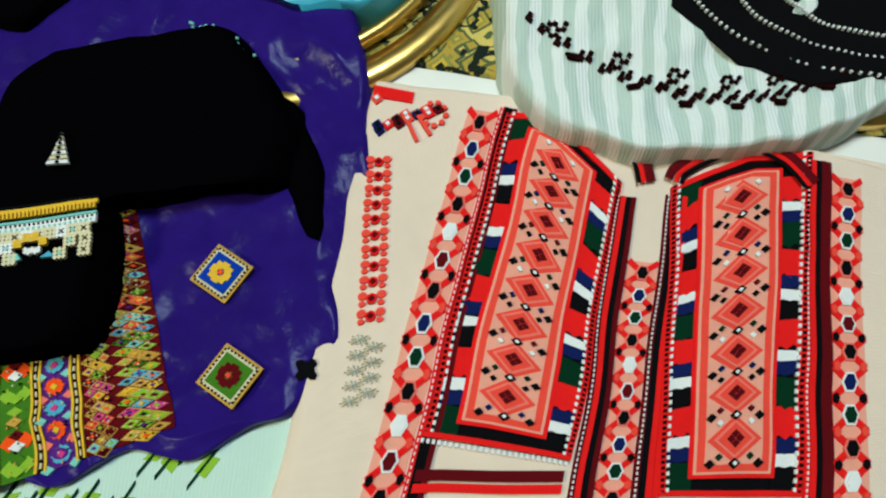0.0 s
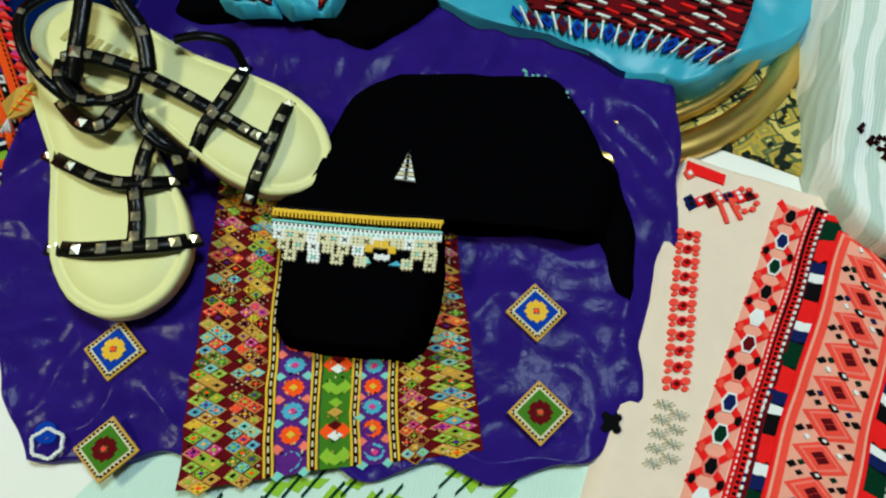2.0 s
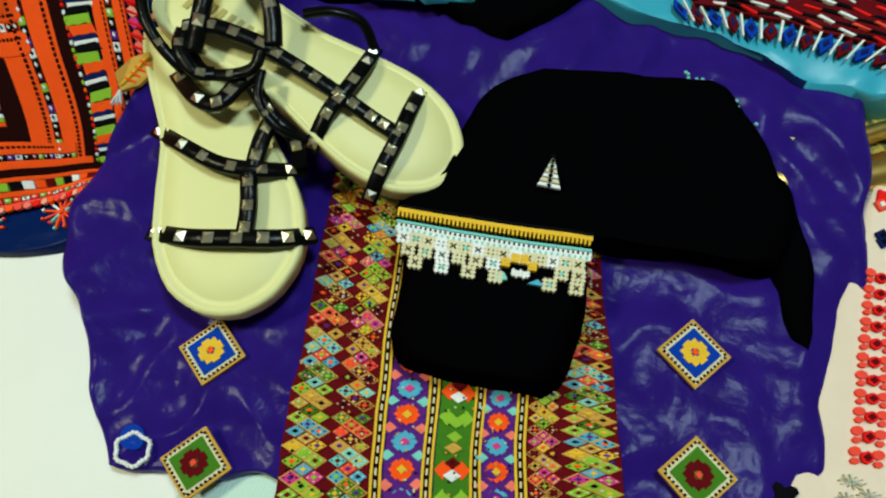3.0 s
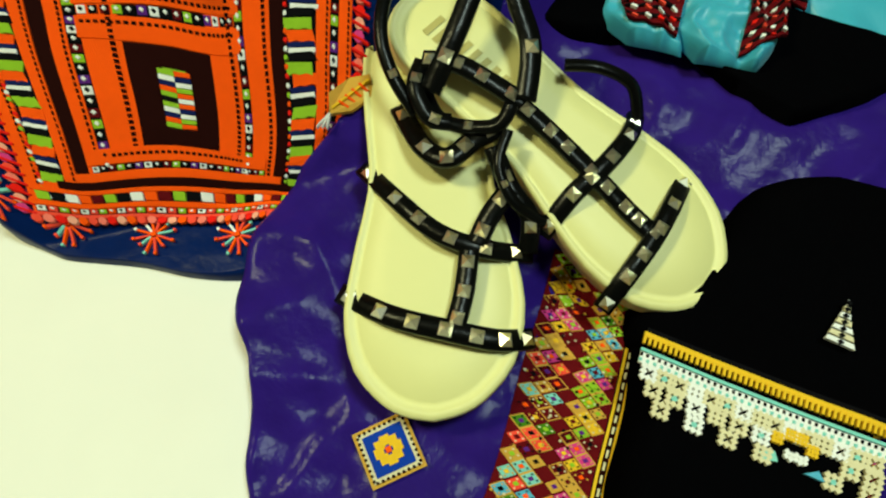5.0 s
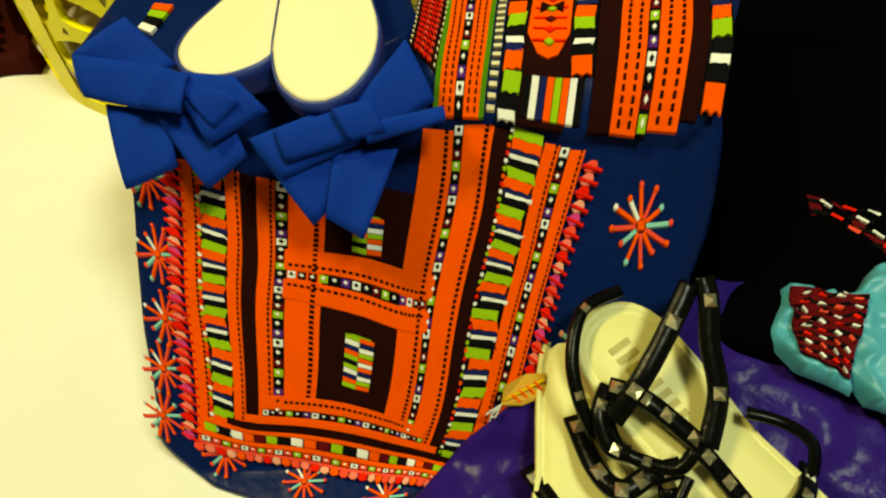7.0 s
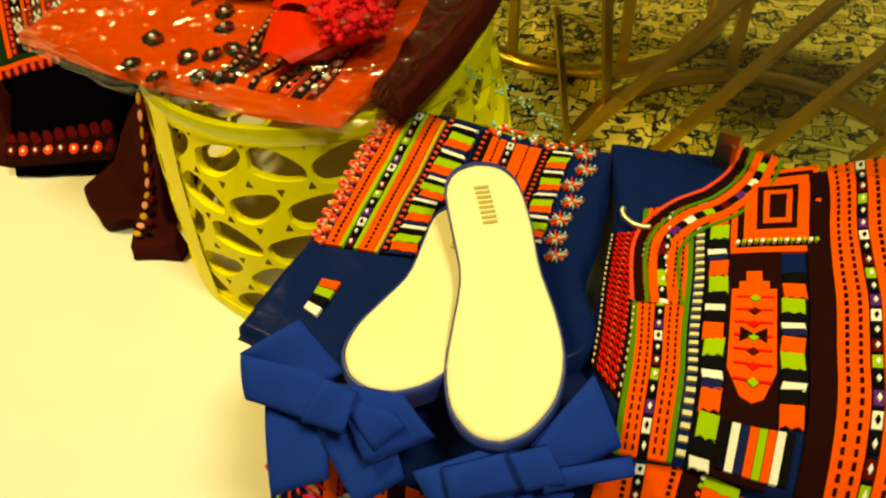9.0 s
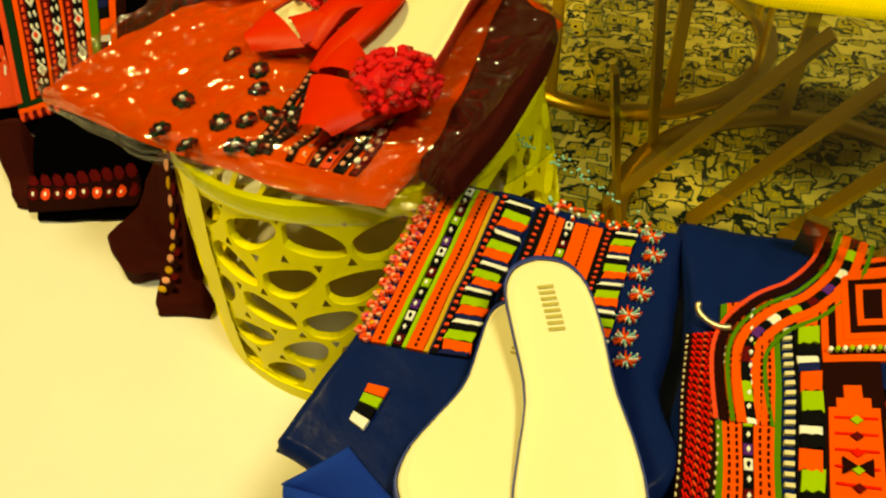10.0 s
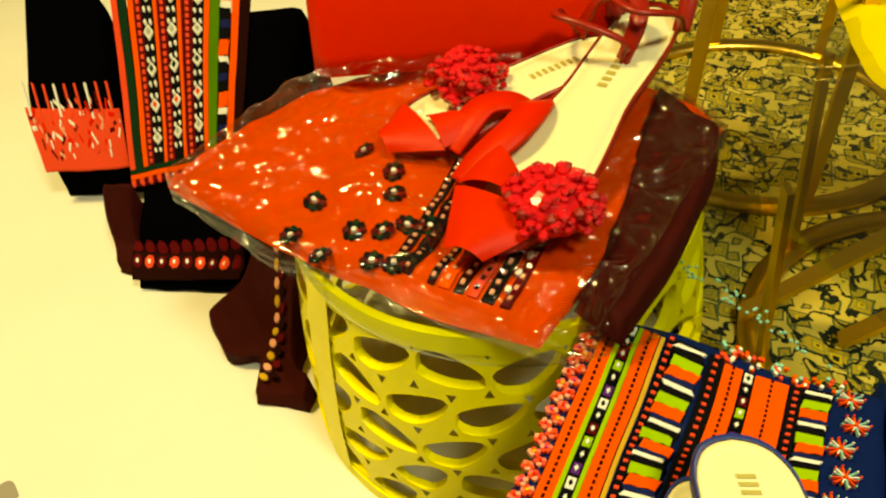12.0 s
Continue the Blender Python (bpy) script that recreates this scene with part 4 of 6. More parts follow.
WIDTH = [(0.0, 0.0), (0.012, 0.30), (0.045, 0.55), (0.12, 0.72), (0.28, 0.74), (0.45, 0.72), (0.62, 0.90), (0.76, 1.0), (0.88, 0.88), (0.955, 0.58), (0.988, 0.30), (1.0, 0.0)]


def outline(n=30):
    left, right = [], []
    for i in range(n + 1):
        s, w = curve(WIDTH, i / n)
        left.append((s, max(0, w)))
        right.append((s, -max(0, w)))
    return left + right[-2:0:-1]


def sole(last, name, parent, top, side, thick, label="", rim=0.0025, groove=0.0022):
    """A padded sole: raised rim, sunk insole, straight edge."""
    bm = bmesh.new()
    ring = outline()
    c = (0.5, 0.0)

    def loop(k, h):
        return [bm.verts.new(last.at(c[0] + (s - c[0]) * (1 - (1 - k) * 0.5), w * k, h)) for s, w in ring]

    loops = [loop(1.0, -thick), loop(1.0, -rim), loop(0.985, 0.0), loop(0.92, 0.0005), loop(0.885, -groove), loop(0.84, 0.0), loop(0.5, 0.0008)]
    n = len(ring)
    for a, (p, q) in enumerate(zip(loops, loops[1:])):
        for i in range(n):
            f = bm.faces.new((p[i], p[(i + 1) % n], q[(i + 1) % n], q[i]))
            f.material_index = 1 if a < 1 else 0
    bm.faces.new(loops[-1])
    bm.faces.new(loops[0][::-1]).material_index = 1
    bmesh.ops.recalc_face_normals(bm, faces=bm.faces[:])
    return part(name, bm, [top, side], parent, label)


def strap(last, pts, width, name, parent, material, studs=0, thick=0.0022, n=28, label="", arch=1.0):
    """A leather band along points (s, w, h), with pyramid studs along its middle."""
    bm = bmesh.new()
    path = [Vector(last.at(s, w, h * (arch if h > 0 else 1))) for s, w, h in (curve(pts, i / n) for i in range(n + 1))]
    prev = None
    for i, p in enumerate(path):
        d = (path[min(i + 1, n)] - path[max(i - 1, 0)]).normalized()
        side = d.cross(last.n).normalized() * width / 2
        up = side.cross(d).normalized() * thick
        row = [bm.verts.new(p + q) for q in (side - up * 0.3, side * 0.9 + up, -side * 0.9 + up, -side - up * 0.3)]
        if prev:
            for k in range(4):
                bm.faces.new((prev[k], prev[(k + 1) % 4], row[(k + 1) % 4], row[k]))
        else:
            bm.faces.new(row)
        prev = row
    bm.faces.new(prev)
    bmesh.ops.recalc_face_normals(bm, faces=bm.faces[:])
    ob = part(name, bm, material, parent, label)
    for k in range(studs):
        i = int((k + 0.5) / studs * n)
        d = (path[min(i + 1, n)] - path[max(i - 1, 0)]).normalized()
        side = d.cross(last.n).normalized()
        up = side.cross(d).normalized()
        r = width * 0.30
        sb = bmesh.new()
        base = [sb.verts.new(path[i] + up * (thick + 0.0002) + d * a * r + side * b * r) for a, b in ((-1, -1), (1, -1), (1, 1), (-1, 1))]
        top = sb.verts.new(path[i] + up * (thick + r * 1.05))
        for a in range(4):
            sb.faces.new((base[a], base[(a + 1) % 4], top))
        bmesh.ops.recalc_face_normals(sb, faces=sb.faces[:])
        part("stud", sb, STUD, ob, smooth=False)
    return ob


def bars(last, parent, s0, s1, w0, w1, n, material, name="printed_mark"):
    for k in range(n):
        a, b = s0 + (s1 - s0) * k / n, s0 + (s1 - s0) * (k + 0.55) / n
        bm = bmesh.new()
        bm.faces.new([bm.verts.new(last.at(s, w, 0.0014)) for s, w in ((a, w0), (b, w0), (b, w1), (a, w1))])
        bmesh.ops.recalc_face_normals(bm, faces=bm.faces[:])
        part(name, bm, material, parent, "worn gilt mark on the insole", smooth=False)



def gladiator(heel, toe, half, label, over):
    t = thing("gladiator_sandal", label, "sandal", "pair of studded sandals", at=(*heel[:2], 0))
    l = Last(heel, toe, (0, 0, 1), half)
    sole(l, "sole", t, INSOLE, INSOLE_EDGE, 0.013)
    band = lambda pts, width, name, studs: strap(l, pts, width, name, t, LEATHER, studs)
    if over:
        band([(0.845, -1.16, -0.008), (0.83, -0.73, 0.004), (0.814, -0.16, 0.007), (0.793, 0.37, 0.005), (0.77, 1.02, -0.008)], 0.0112, "toe_strap", 6)
        band([(0.814, -0.11, 0.006), (0.734, -0.14, 0.006), (0.628, -0.15, 0.008), (0.50, -0.17, 0.010), (0.391, -0.21, 0.012)], 0.0112, "centre_strap", 8)
        band([(0.634, -1.06, -0.008), (0.619, -0.50, 0.005), (0.622, 0.02, 0.009), (0.614, 0.60, 0.006), (0.591, 1.06, -0.008)], 0.0112, "instep_strap", 6)
        band([(0.62, -1.0, 0.0), (0.54, -1.15, 0.008), (0.461, -0.99, 0.012), (0.42, -0.59, 0.014)], 0.006, "loop_strap", 1)
        band([(0.599, 0.95, 0.0), (0.536, 1.07, 0.012), (0.46, 0.89, 0.016), (0.395, 0.62, 0.012)], 0.007, "loop_strap", 0)
        band([(0.165, -0.62, 0.008), (0.226, -0.42, 0.014), (0.305, -0.29, 0.014), (0.399, -0.16, 0.012)], 0.0115, "side_strap", 4)
        band([(0.085, 0.95, 0.032), (0.147, 0.27, 0.026), (0.193, -0.31, 0.020), (0.231, -0.87, 0.008)], 0.0125, "ankle_strap", 2)
        band([(0.09, 1.15, 0.034), (0.14, 1.0, 0.032), (0.221, 0.67, 0.026), (0.319, 0.38, 0.020), (0.397, -0.14, 0.014)], 0.0125, "ankle_strap", 2)
        band([(0.001, 0.42, 0.006), (-0.012, -0.21, 0.010), (0.055, -0.74, 0.010), (0.142, -1.02, 0.006), (0.24, -1.14, 0.0)], 0.008, "heel_strap", 2)
        band([(0.165, -0.62, 0.006), (0.20, -0.95, 0.008), (0.27, -1.10, 0.006), (0.31, -0.95, 0.004)], 0.010, "knot_strap", 2)
    else:
        band([(0.705, -1.06, -0.008), (0.772, -0.48, 0.005), (0.813, 0.14, 0.008), (0.839, 0.68, 0.005), (0.833, 1.06, -0.008)], 0.0125, "toe_strap", 7)
        band([(0.40, -0.80, -0.008), (0.504, -0.39, 0.005), (0.595, 0.07, 0.009), (0.638, 0.58, 0.007), (0.641, 1.09, -0.008)], 0.0112, "instep_strap", 6)
        band([(0.805, 0.24, 0.008), (0.732, 0.34, 0.008), (0.64, 0.41, 0.009)], 0.0115, "centre_strap", 3)
        band([(0.628, 0.49, 0.009), (0.564, 0.66, 0.012), (0.513, 0.89, 0.016)], 0.012, "centre_strap", 2)
        band([(0.644, 1.05, 0.0), (0.574, 1.08, 0.010), (0.513, 0.89, 0.016), (0.419, 0.73, 0.020)], 0.011, "loop_strap", 2)
        band([(0.272, -0.30, 0.004), (0.39, -0.06, 0.014), (0.435, 0.22, 0.018), (0.396, 0.52, 0.018), (0.371, 0.86, 0.022)], 0.0125, "side_strap", 5)
        band([(0.26, 0.02, 0.020), (0.344, 0.17, 0.022), (0.37, 0.48, 0.022), (0.377, 0.81, 0.026), (0.339, 0.96, 0.030)], 0.008, "ankle_strap", 1)
    bars(l, t, 0.10, 0.34, -0.24, 0.10, 8, PRINT)
    return t


gladiator((-0.572, 0.386, 0.074), (-0.432, 0.182, 0.043), 0.0505, "cream-soled sandal with studded black leather straps, toe on the satin", False)
gladiator((-0.571, 0.376, 0.100), (-0.336, 0.323, 0.040), 0.0445, "cream-soled sandal with studded black straps, lying over its fellow", True)


# ---- navy dress with orange needlework ----
GATHER = [(-0.1, -0.1), (0.0, 0.0), (0.322, 0.375), (0.508, 0.59), (0.742, 0.785), (0.822, 0.85), (1.0, 1.0), (1.1, 1.1)]


def navy_dress():
    t = thing("navy_dress", "navy satin dress with dense orange needlework beside the glass table", "dress", at=(-0.75, 0.35, 0))
    kw = dict(seed=20, amp=0.0022, size=0.06)
    cloth("skirt", [(-0.908, 0.300, -0.591, 0.538), (-0.852, 0.245, -0.541, 0.463), (-0.820, 0.205, -0.525, 0.390), (-0.794, 0.176, -0.539, 0.313), (-0.768, 0.154, -0.559, 0.239), (-0.748, 0.140, -0.590, 0.200), (-0.706, 0.145, -0.624, 0.180)], slope, NAVY, t, seed=20, amp=0.0022, size=0.06, nu=60, nv=60, edge=0.012, wavy=0.004)
    q = ((-0.816, 0.258), (-0.602, 0.407), (-0.733, 0.160), (-0.553, 0.273))

    def warp(u):
        """The middle of the front lies spread out, the sides gathered."""
        for (a, b), (c, d) in zip(GATHER, GATHER[1:]):
            if u <= c:
                break
        return b + (d - b) * (u - a) / (c - a)

    class Front(Needlework):
        def at(self, u, v, lift=0.0):
            return Needlework.at(self, warp(u), v, lift)

    def work():
        return Front(*q, lambda x, y: slope(x, y) + 0.0025, wob=0.006, **kw)

    cyc = ["lime", "orange", "navy", "white", "black"]
    beads = ["white", "black", "maroon", "lime", "black", "violet"]

    def column(name, u0, u1, v0, v1, kind, n=24):
        w = work()
        if kind == "orange":
            w.rect(u0, v0, u1, v1, "orange", 0.0022, nv=30)
            w.dashes((u0 + u1) / 2 + (u1 - u0) * 0.28, (u1 - u0) * 0.06, v0, v1, int(52 * (v1 - v0)), "brown", 0.0032)
        elif kind == "chain":
            w.chain(u0, u1, v0, v1, n, "black", beads, 0.0026)
        elif kind == "black":
            w.rect(u0, v0, u1, v1, "brown", 0.0018, nv=30)
        elif kind == "blocks":
            w.rect(u0, v0, u1, v1, "black", 0.0014, nv=30)
            w.blocks(u0, u1, v0, v1, n, cyc, 0.0026, 0.14, random.Random(int(u0 * 99)))
            for k in range(n):
                w.spot(u0 - 0.006, v0 + (k + 0.5) * (v1 - v0) / n, 0.006, 0.008, ("white", "lime", "orange", "red")[k % 4], 0.003, 5)
        elif kind == "scallop":
            for k in range(n):
                v = v0 + (k + 0.5) * (v1 - v0) / n
                w.spot((u0 + u1) / 2, v, (u1 - u0) * 0.40, (v1 - v0) / n * 0.5, ("coral", "pink", "red", "peach", "magenta")[k % 5], 0.002 + 0.0004 * (k % 3), 7)
                w.line((u0, v), (u1 + 0.01, v + 0.02), 0.004, 0.004, "red", 0.0036)
        w.done(name, t)

    column("scalloped_edge", -0.02, 0.018, 0.0, 1.04, "scallop", 30)
    column("orange_band", 0.022, 0.060, 0.0, 1.03, "orange")
    column("block_column", 0.064, 0.115, 0.0, 1.0, "blocks", 40)
    column("orange_band", 0.118, 0.150, 0.0, 0.96, "orange")
    column("dark_band", 0.152, 0.188, 0.0, 0.93, "black")
    column("orange_band", 0.188, 0.228, 0.0, 0.90, "orange")
    column("bead_chain", 0.228, 0.256, 0.0, 0.86, "chain", 26)
    column("orange_band", 0.256, 0.330, 0.0, 0.84, "orange")
    column("orange_band", 0.50, 0.585, -0.24, 0.84, "orange")
    column("bead_chain", 0.585, 0.612, -0.26, 0.88, "chain", 30)
    column("orange_band", 0.612, 0.690, -0.27, 0.93, "orange")
    column("dark_band", 0.690, 0.740, -0.28, 0.98, "black")
    column("block_column", 0.742, 0.822, -0.28, 1.0, "blocks", 50)
    column("orange_band", 0.826, 0.866, -0.26, 1.02, "orange")
    column("bead_chain", 0.866, 0.892, -0.26, 1.02, "chain", 32)
    column("orange_band", 0.892, 0.930, -0.25, 1.02, "orange")
    column("scalloped_edge", 0.935, 0.975, -0.22, 0.96, "scallop", 28)

    # the two framed squares
    for v0, v1 in ((-0.02, 0.25), (0.435, 0.795)):
        w = work()
        w.rect(0.322, v0, 0.508, v1, "brown", 0.0018, nu=5, nv=10)
        w.done("dark_square", t, "dark stitched square in an orange frame")
    w = work()
    w.across(0.25, 0.245, 0.60, 0.325, "orange", 0.003)
    w.dashes_across(0.308, 0.004, 0.26, 0.585, 24, "brown", 0.004)
    w.chain_across(0.328, 0.362, 0.256, 0.585, 15, "black", beads, 0.003)
    w.across(0.25, 0.366, 0.60, 0.442, "orange", 0.003)
    w.dashes_across(0.388, 0.004, 0.26, 0.585, 24, "brown", 0.004)
    w.across(0.19, 0.79, 0.66, 0.842, "orange", 0.0034)
    w.dashes_across(0.815, 0.004, 0.26, 0.585, 24, "brown", 0.0044)
    w.done("orange_frame", t, "orange cross bands with a bead chain")
    w = work()
    for v0, n in ((0.52, 11), (0.10, 7)):
        for k in range(n):
            v = v0 + 0.0185 * k
            w.piece([(0.385, v), (0.415, v + 0.004), (0.415, v + 0.021), (0.385, v + 0.017)], ("lime", "white", "navy", "orange", "lime", "black")[k % 6], 0.003)
            w.piece([(0.416, v + 0.004), (0.448, v), (0.448, v + 0.015), (0.416, v + 0.020)], ("orange", "navy", "white", "lime", "orange", "white")[k % 6], 0.003)
        w.rect(0.395, v0 - 0.005, 0.44, v0, "lime", 0.0025)
    w.done("striped_motif", t, "small lime, white and navy striped motif")
    # border under the squares
    w = work()
    w.chain_across(0.845, 0.868, 0.20, 0.66, 22, "black", beads, 0.0036)
    w.across(0.15, 0.870, 0.72, 0.902, "orange", 0.0036)
    w.across(0.10, 0.904, 0.78, 0.930, "brown", 0.004)
    w.across(0.03, 0.934, 0.95, 0.950, "orange", 0.0036)
    for k in range(26):
        u = 0.04 + 0.9 * k / 26
        w.piece([(u, 0.952), (u + 0.03, 0.954), (u + 0.031, 0.985), (u + 0.002, 0.983)], ("lime", "black", "white", "orange", "maroon")[k % 5], 0.004)
    w.across(0.02, 0.987, 0.96, 1.006, "orange", 0.0036)
    w.chain_across(1.008, 1.030, 0.03, 0.96, 36, "maroon", ["white", "coral", "lime", "orange"], 0.0036)
    w.across(0.02, 1.032, 0.95, 1.046, "coral", 0.0030)
    for k in range(34):
        u = 0.01 + 0.93 * (k + 0.5) / 34
        w.spot(u, 1.058, 0.013, 0.018, ("coral", "pink", "red", "peach", "orange")[k % 5], 0.0032, 7)
    w.done("hem_border", t, "rows of orange and lime stitching above the hem")
    # stars on the navy border
    stars = [(-0.797, 0.218), (-0.776, 0.196), (-0.763, 0.174), (-0.750, 0.154), (-0.709, 0.165), (-0.656, 0.189), (-0.608, 0.218), (-0.578, 0.430), (-0.563, 0.365), (-0.822, 0.243)]
    for i, (x, y) in enumerate(stars):
        r = 0.019 if i in (7, 8) else 0.0145
        w = Needlework((x - r, y + r), (x + r, y + r), (x - r, y - r), (x + r, y - r), slope, wob=0.002, **kw)
        w.star(0.5, 0.5, 0.48, 0.48 if i > 3 else 0.42, ["orange", "coral", "orange", "aqua", "coral", "orange", "white"] if i != 8 else ["peach", "orange", "aqua"], 0.0024)
        tagged(w.done("star_motif", t, "stitched orange eight-armed star"), kind="stuff")
    # bodice
    lifted = lambda x, y: slope(x, y) + 0.010
    cloth("bodice", [(-0.865, 0.551, -0.690, 0.668), (-0.820, 0.507, -0.632, 0.620), (-0.769, 0.431, -0.594, 0.535), (-0.740, 0.400, -0.579, 0.498), (-0.705, 0.376, -0.581, 0.471)], lifted, NAVY, t, seed=20, amp=0.0022, size=0.06, nu=40, nv=40, wavy=0.003)
    q2 = ((-0.798, 0.514), (-0.697, 0.659), (-0.703, 0.379), (-0.584, 0.468))

    def top():
        return Needlework(*q2, lifted, wob=0.003, **kw)

    def strip(name, u0, u1, kind, v0=0.0, v1=1.0, n=16):
        w = top()
        if kind in ("orange", "green", "black"):
            w.rect(u0, v0, u1, v1, {"orange": "orange", "green": "leaf", "black": "brown"}[kind], 0.0024, nv=24)
            if kind == "orange":
                for e in (0.3, 0.72):
                    w.dashes(u0 + (u1 - u0) * e, (u1 - u0) * 0.05, v0, v1, 40, "brown", 0.0034)
        elif kind == "chain":
            w.chain(u0, u1, v0, v1, n, "black", beads, 0.003)
        elif kind == "blocks":
            w.rect(u0 - 0.01, v0, u1 + 0.01, v1, "black", 0.0016, nv=24)
            w.blocks(u0, u1, v0, v1, n, ["black", "orange", "lime", "black", "white", "navy", "orange", "lime", "black", "white"], 0.003, 0.08, random.Random(int(u0 * 77)))
        elif kind == "dash":
            w.dashes((u0 + u1) / 2, (u1 - u0) / 2, v0, v1, 30, "cream", 0.003, 0.4)
        tagged(w.done(name, t), kind="stuff" if kind == "dash" else "")

    strip("green_piping", 0.0, 0.022, "green")
    strip("orange_band", 0.022, 0.085, "orange")
    strip("bead_chain", 0.086, 0.122, "chain", n=20)
    strip("orange_band", 0.123, 0.185, "orange")
    strip("green_piping", 0.185, 0.205, "green")
    strip("dash_row", 0.215, 0.245, "dash")
    strip("block_column", 0.262, 0.328, "blocks", 0.02, 1.0, 20)
    strip("block_column", 0.522, 0.60, "blocks", 0.36, 0.86, 12)
    strip("dark_band", 0.615, 0.70, "black", -0.1)
    strip("orange_band", 0.70, 0.80, "orange", -0.12)
    strip("bead_chain", 0.802, 0.842, "chain", -0.12, n=22)
    strip("orange_band", 0.845, 0.965, "orange", -0.12, 0.985)
    strip("dark_band", 0.965, 1.035, "black", -0.10, 0.96)
    strip("block_column", 1.045, 1.12, "blocks", -0.08, 0.94, 22)
    w = top()
    w.rect(0.335, 0.26, 0.52, 1.0, "brown", 0.0016, nu=3)
    w.poly([(0.345, 0.42), (0.37, 0.42), (0.37, 0.39), (0.395, 0.39), (0.395, 0.35), (0.45, 0.35), (0.45, 0.39), (0.475, 0.39), (0.475, 0.42), (0.50, 0.42), (0.505, 0.72), (0.465, 0.80), (0.425, 0.815), (0.385, 0.80), (0.34, 0.72)], "orange", 0.0028)
    for k in range(7):
        w.across(0.36, 0.45 + 0.05 * k, 0.49, 0.457 + 0.05 * k, "red", 0.0036)
        w.diamond(0.425, 0.46 + 0.05 * k, 0.02, 0.014, ("lime", "maroon", "red")[k % 3], 0.004)
    for e in (-1, 1):
        w.poly([(0.425, 0.60), (0.425 + e * 0.045, 0.575), (0.425 + e * 0.045, 0.625)], "brown", 0.0042)
    w.done("arched_panel", t, "orange stitched arch panel on black")
    w = top()
    for k, c in enumerate(["orange", "brown", "orange", "orange", "brown", "orange", "brown"]):
        d = 0.022 * k
        w.rect(0.34 + d, -0.14 + d * 1.1, 0.665 - d, 0.27 - d * 1.1, c, 0.0022 + 0.0005 * k, nu=3, nv=6)
    for k in range(14):
        w.spot(0.36 + 0.285 * k / 13, 0.235, 0.008, 0.01, ("white", "lime")[k % 2], 0.006, 5)
    w.done("framed_square", t, "nested orange and black stitched square")
    w = top()
    for k, c in enumerate(["black", "white", "navy", "orange", "lime", "orange", "white", "black"]):
        w.piece([(0.345 + 0.03 * k, 0.87), (0.372 + 0.03 * k, 0.87), (0.372 + 0.03 * k, 0.985), (0.345 + 0.03 * k, 0.985)], c, 0.003)
    w.done("block_row", t)
    # collar bands and front opening
    neck = [(-0.732, 0.467), (-0.758, 0.499), (-0.761, 0.525), (-0.754, 0.552), (-0.754, 0.586), (-0.764, 0.620)]
    for k, (c, d) in enumerate((("leaf", 0.0), ("orange", 0.005), ("black", 0.010), ("orange", 0.015), ("leaf", 0.0195), ("brown", 0.024), ("coral", 0.028))):
        bm = bmesh.new()
        last = None
        half = 0.0012 if c in ("leaf", "coral") else 0.0024
        for i in range(41):
            x, y = curve(neck, i / 40)
            x2, y2 = curve(neck, min(1, i / 40 + 0.03))
            x1, y1 = curve(neck, max(0, i / 40 - 0.03))
            nn = Vector((y1 - y2, x2 - x1)).normalized()
            row = [(x + (d + e * half) * nn.x, y + (d + e * half) * nn.y) for e in (1, 0, -1)]
            row = [bm.verts.new((p[0], p[1], lifted(*p) + 0.004 + (0.0008 if e == 1 else 0) + 0.0002 * k)) for e, p in enumerate(row)]
            if last:
                for e in (0, 1):
                    tone = c if c != "black" or (i // 2) % 2 else ("white", "lime", "maroon", "violet")[(i // 4) % 4]
                    bm.faces.new((last[e], row[e], row[e + 1], last[e + 1])).material_index = NAMES.index(tone)
            last = row
        part("collar_band", bm, THREADS, t)
    w = Needlework((-0.798, 0.482), (-0.784, 0.502), (-0.741, 0.400), (-0.716, 0.396), lifted, wob=0.002, **kw)
    w.rect(0, 0, 1, 1, "brown", 0.002, nu=4, nv=12)
    for k in range(24):
        v = (k + 0.5) / 24
        for e in range(4):
            w.line((0.18 + 0.16 * e, v - 0.012), (0.26 + 0.16 * e, v + 0.014), 0.02, 0.006, "red", 0.003)
            w.line((0.26 + 0.16 * e, v - 0.012), (0.34 + 0.16 * e, v - 0.002), 0.02, 0.006, "coral" if e % 2 else "red", 0.0032)
        for e in (0.04, 0.96):
            w.spot(e, v, 0.03, 0.01, "cream", 0.003, 5)
    w.done("front_opening", t, "red zigzag stitching down the front opening")
    bm = bmesh.new()
    for i in range(16):
        a = 3.3 + i * 2.7 / 15
        x, y = -0.794 + 0.011 * math.cos(a), 0.502 + 0.007 * math.sin(a)
        bmesh.ops.create_icosphere(bm, subdivisions=1, radius=0.0022, matrix=Matrix.Translation((x, y, slope(x, y) + 0.017)))
    part("neck_brooch", bm, STUD, t, "curved row of pale gold beads")
    # sleeve lying over the stool
    up = lambda x, y: 0.196 + 0.022 * step(0.87, 0.98, -x)
    cloth("sleeve", [(-0.989, 0.442, -0.846, 0.549), (-0.947, 0.377, -0.814, 0.495), (-0.923, 0.328, -0.787, 0.448), (-0.913, 0.300, -0.744, 0.407), (-0.895, 0.258, -0.802, 0.300)], up, NAVY, t, "navy satin sleeve with stitched bands", seed=20, amp=0.003, size=0.05, nu=40, nv=40, edge=0.008, wavy=0.004, base=2)
    q3 = ((-0.979, 0.441), (-0.850, 0.535), (-0.918, 0.327), (-0.798, 0.438))

    def arm():
        return Needlework(*q3, up, seed=20, amp=0.003, size=0.05, wob=0.003)

    w = arm()
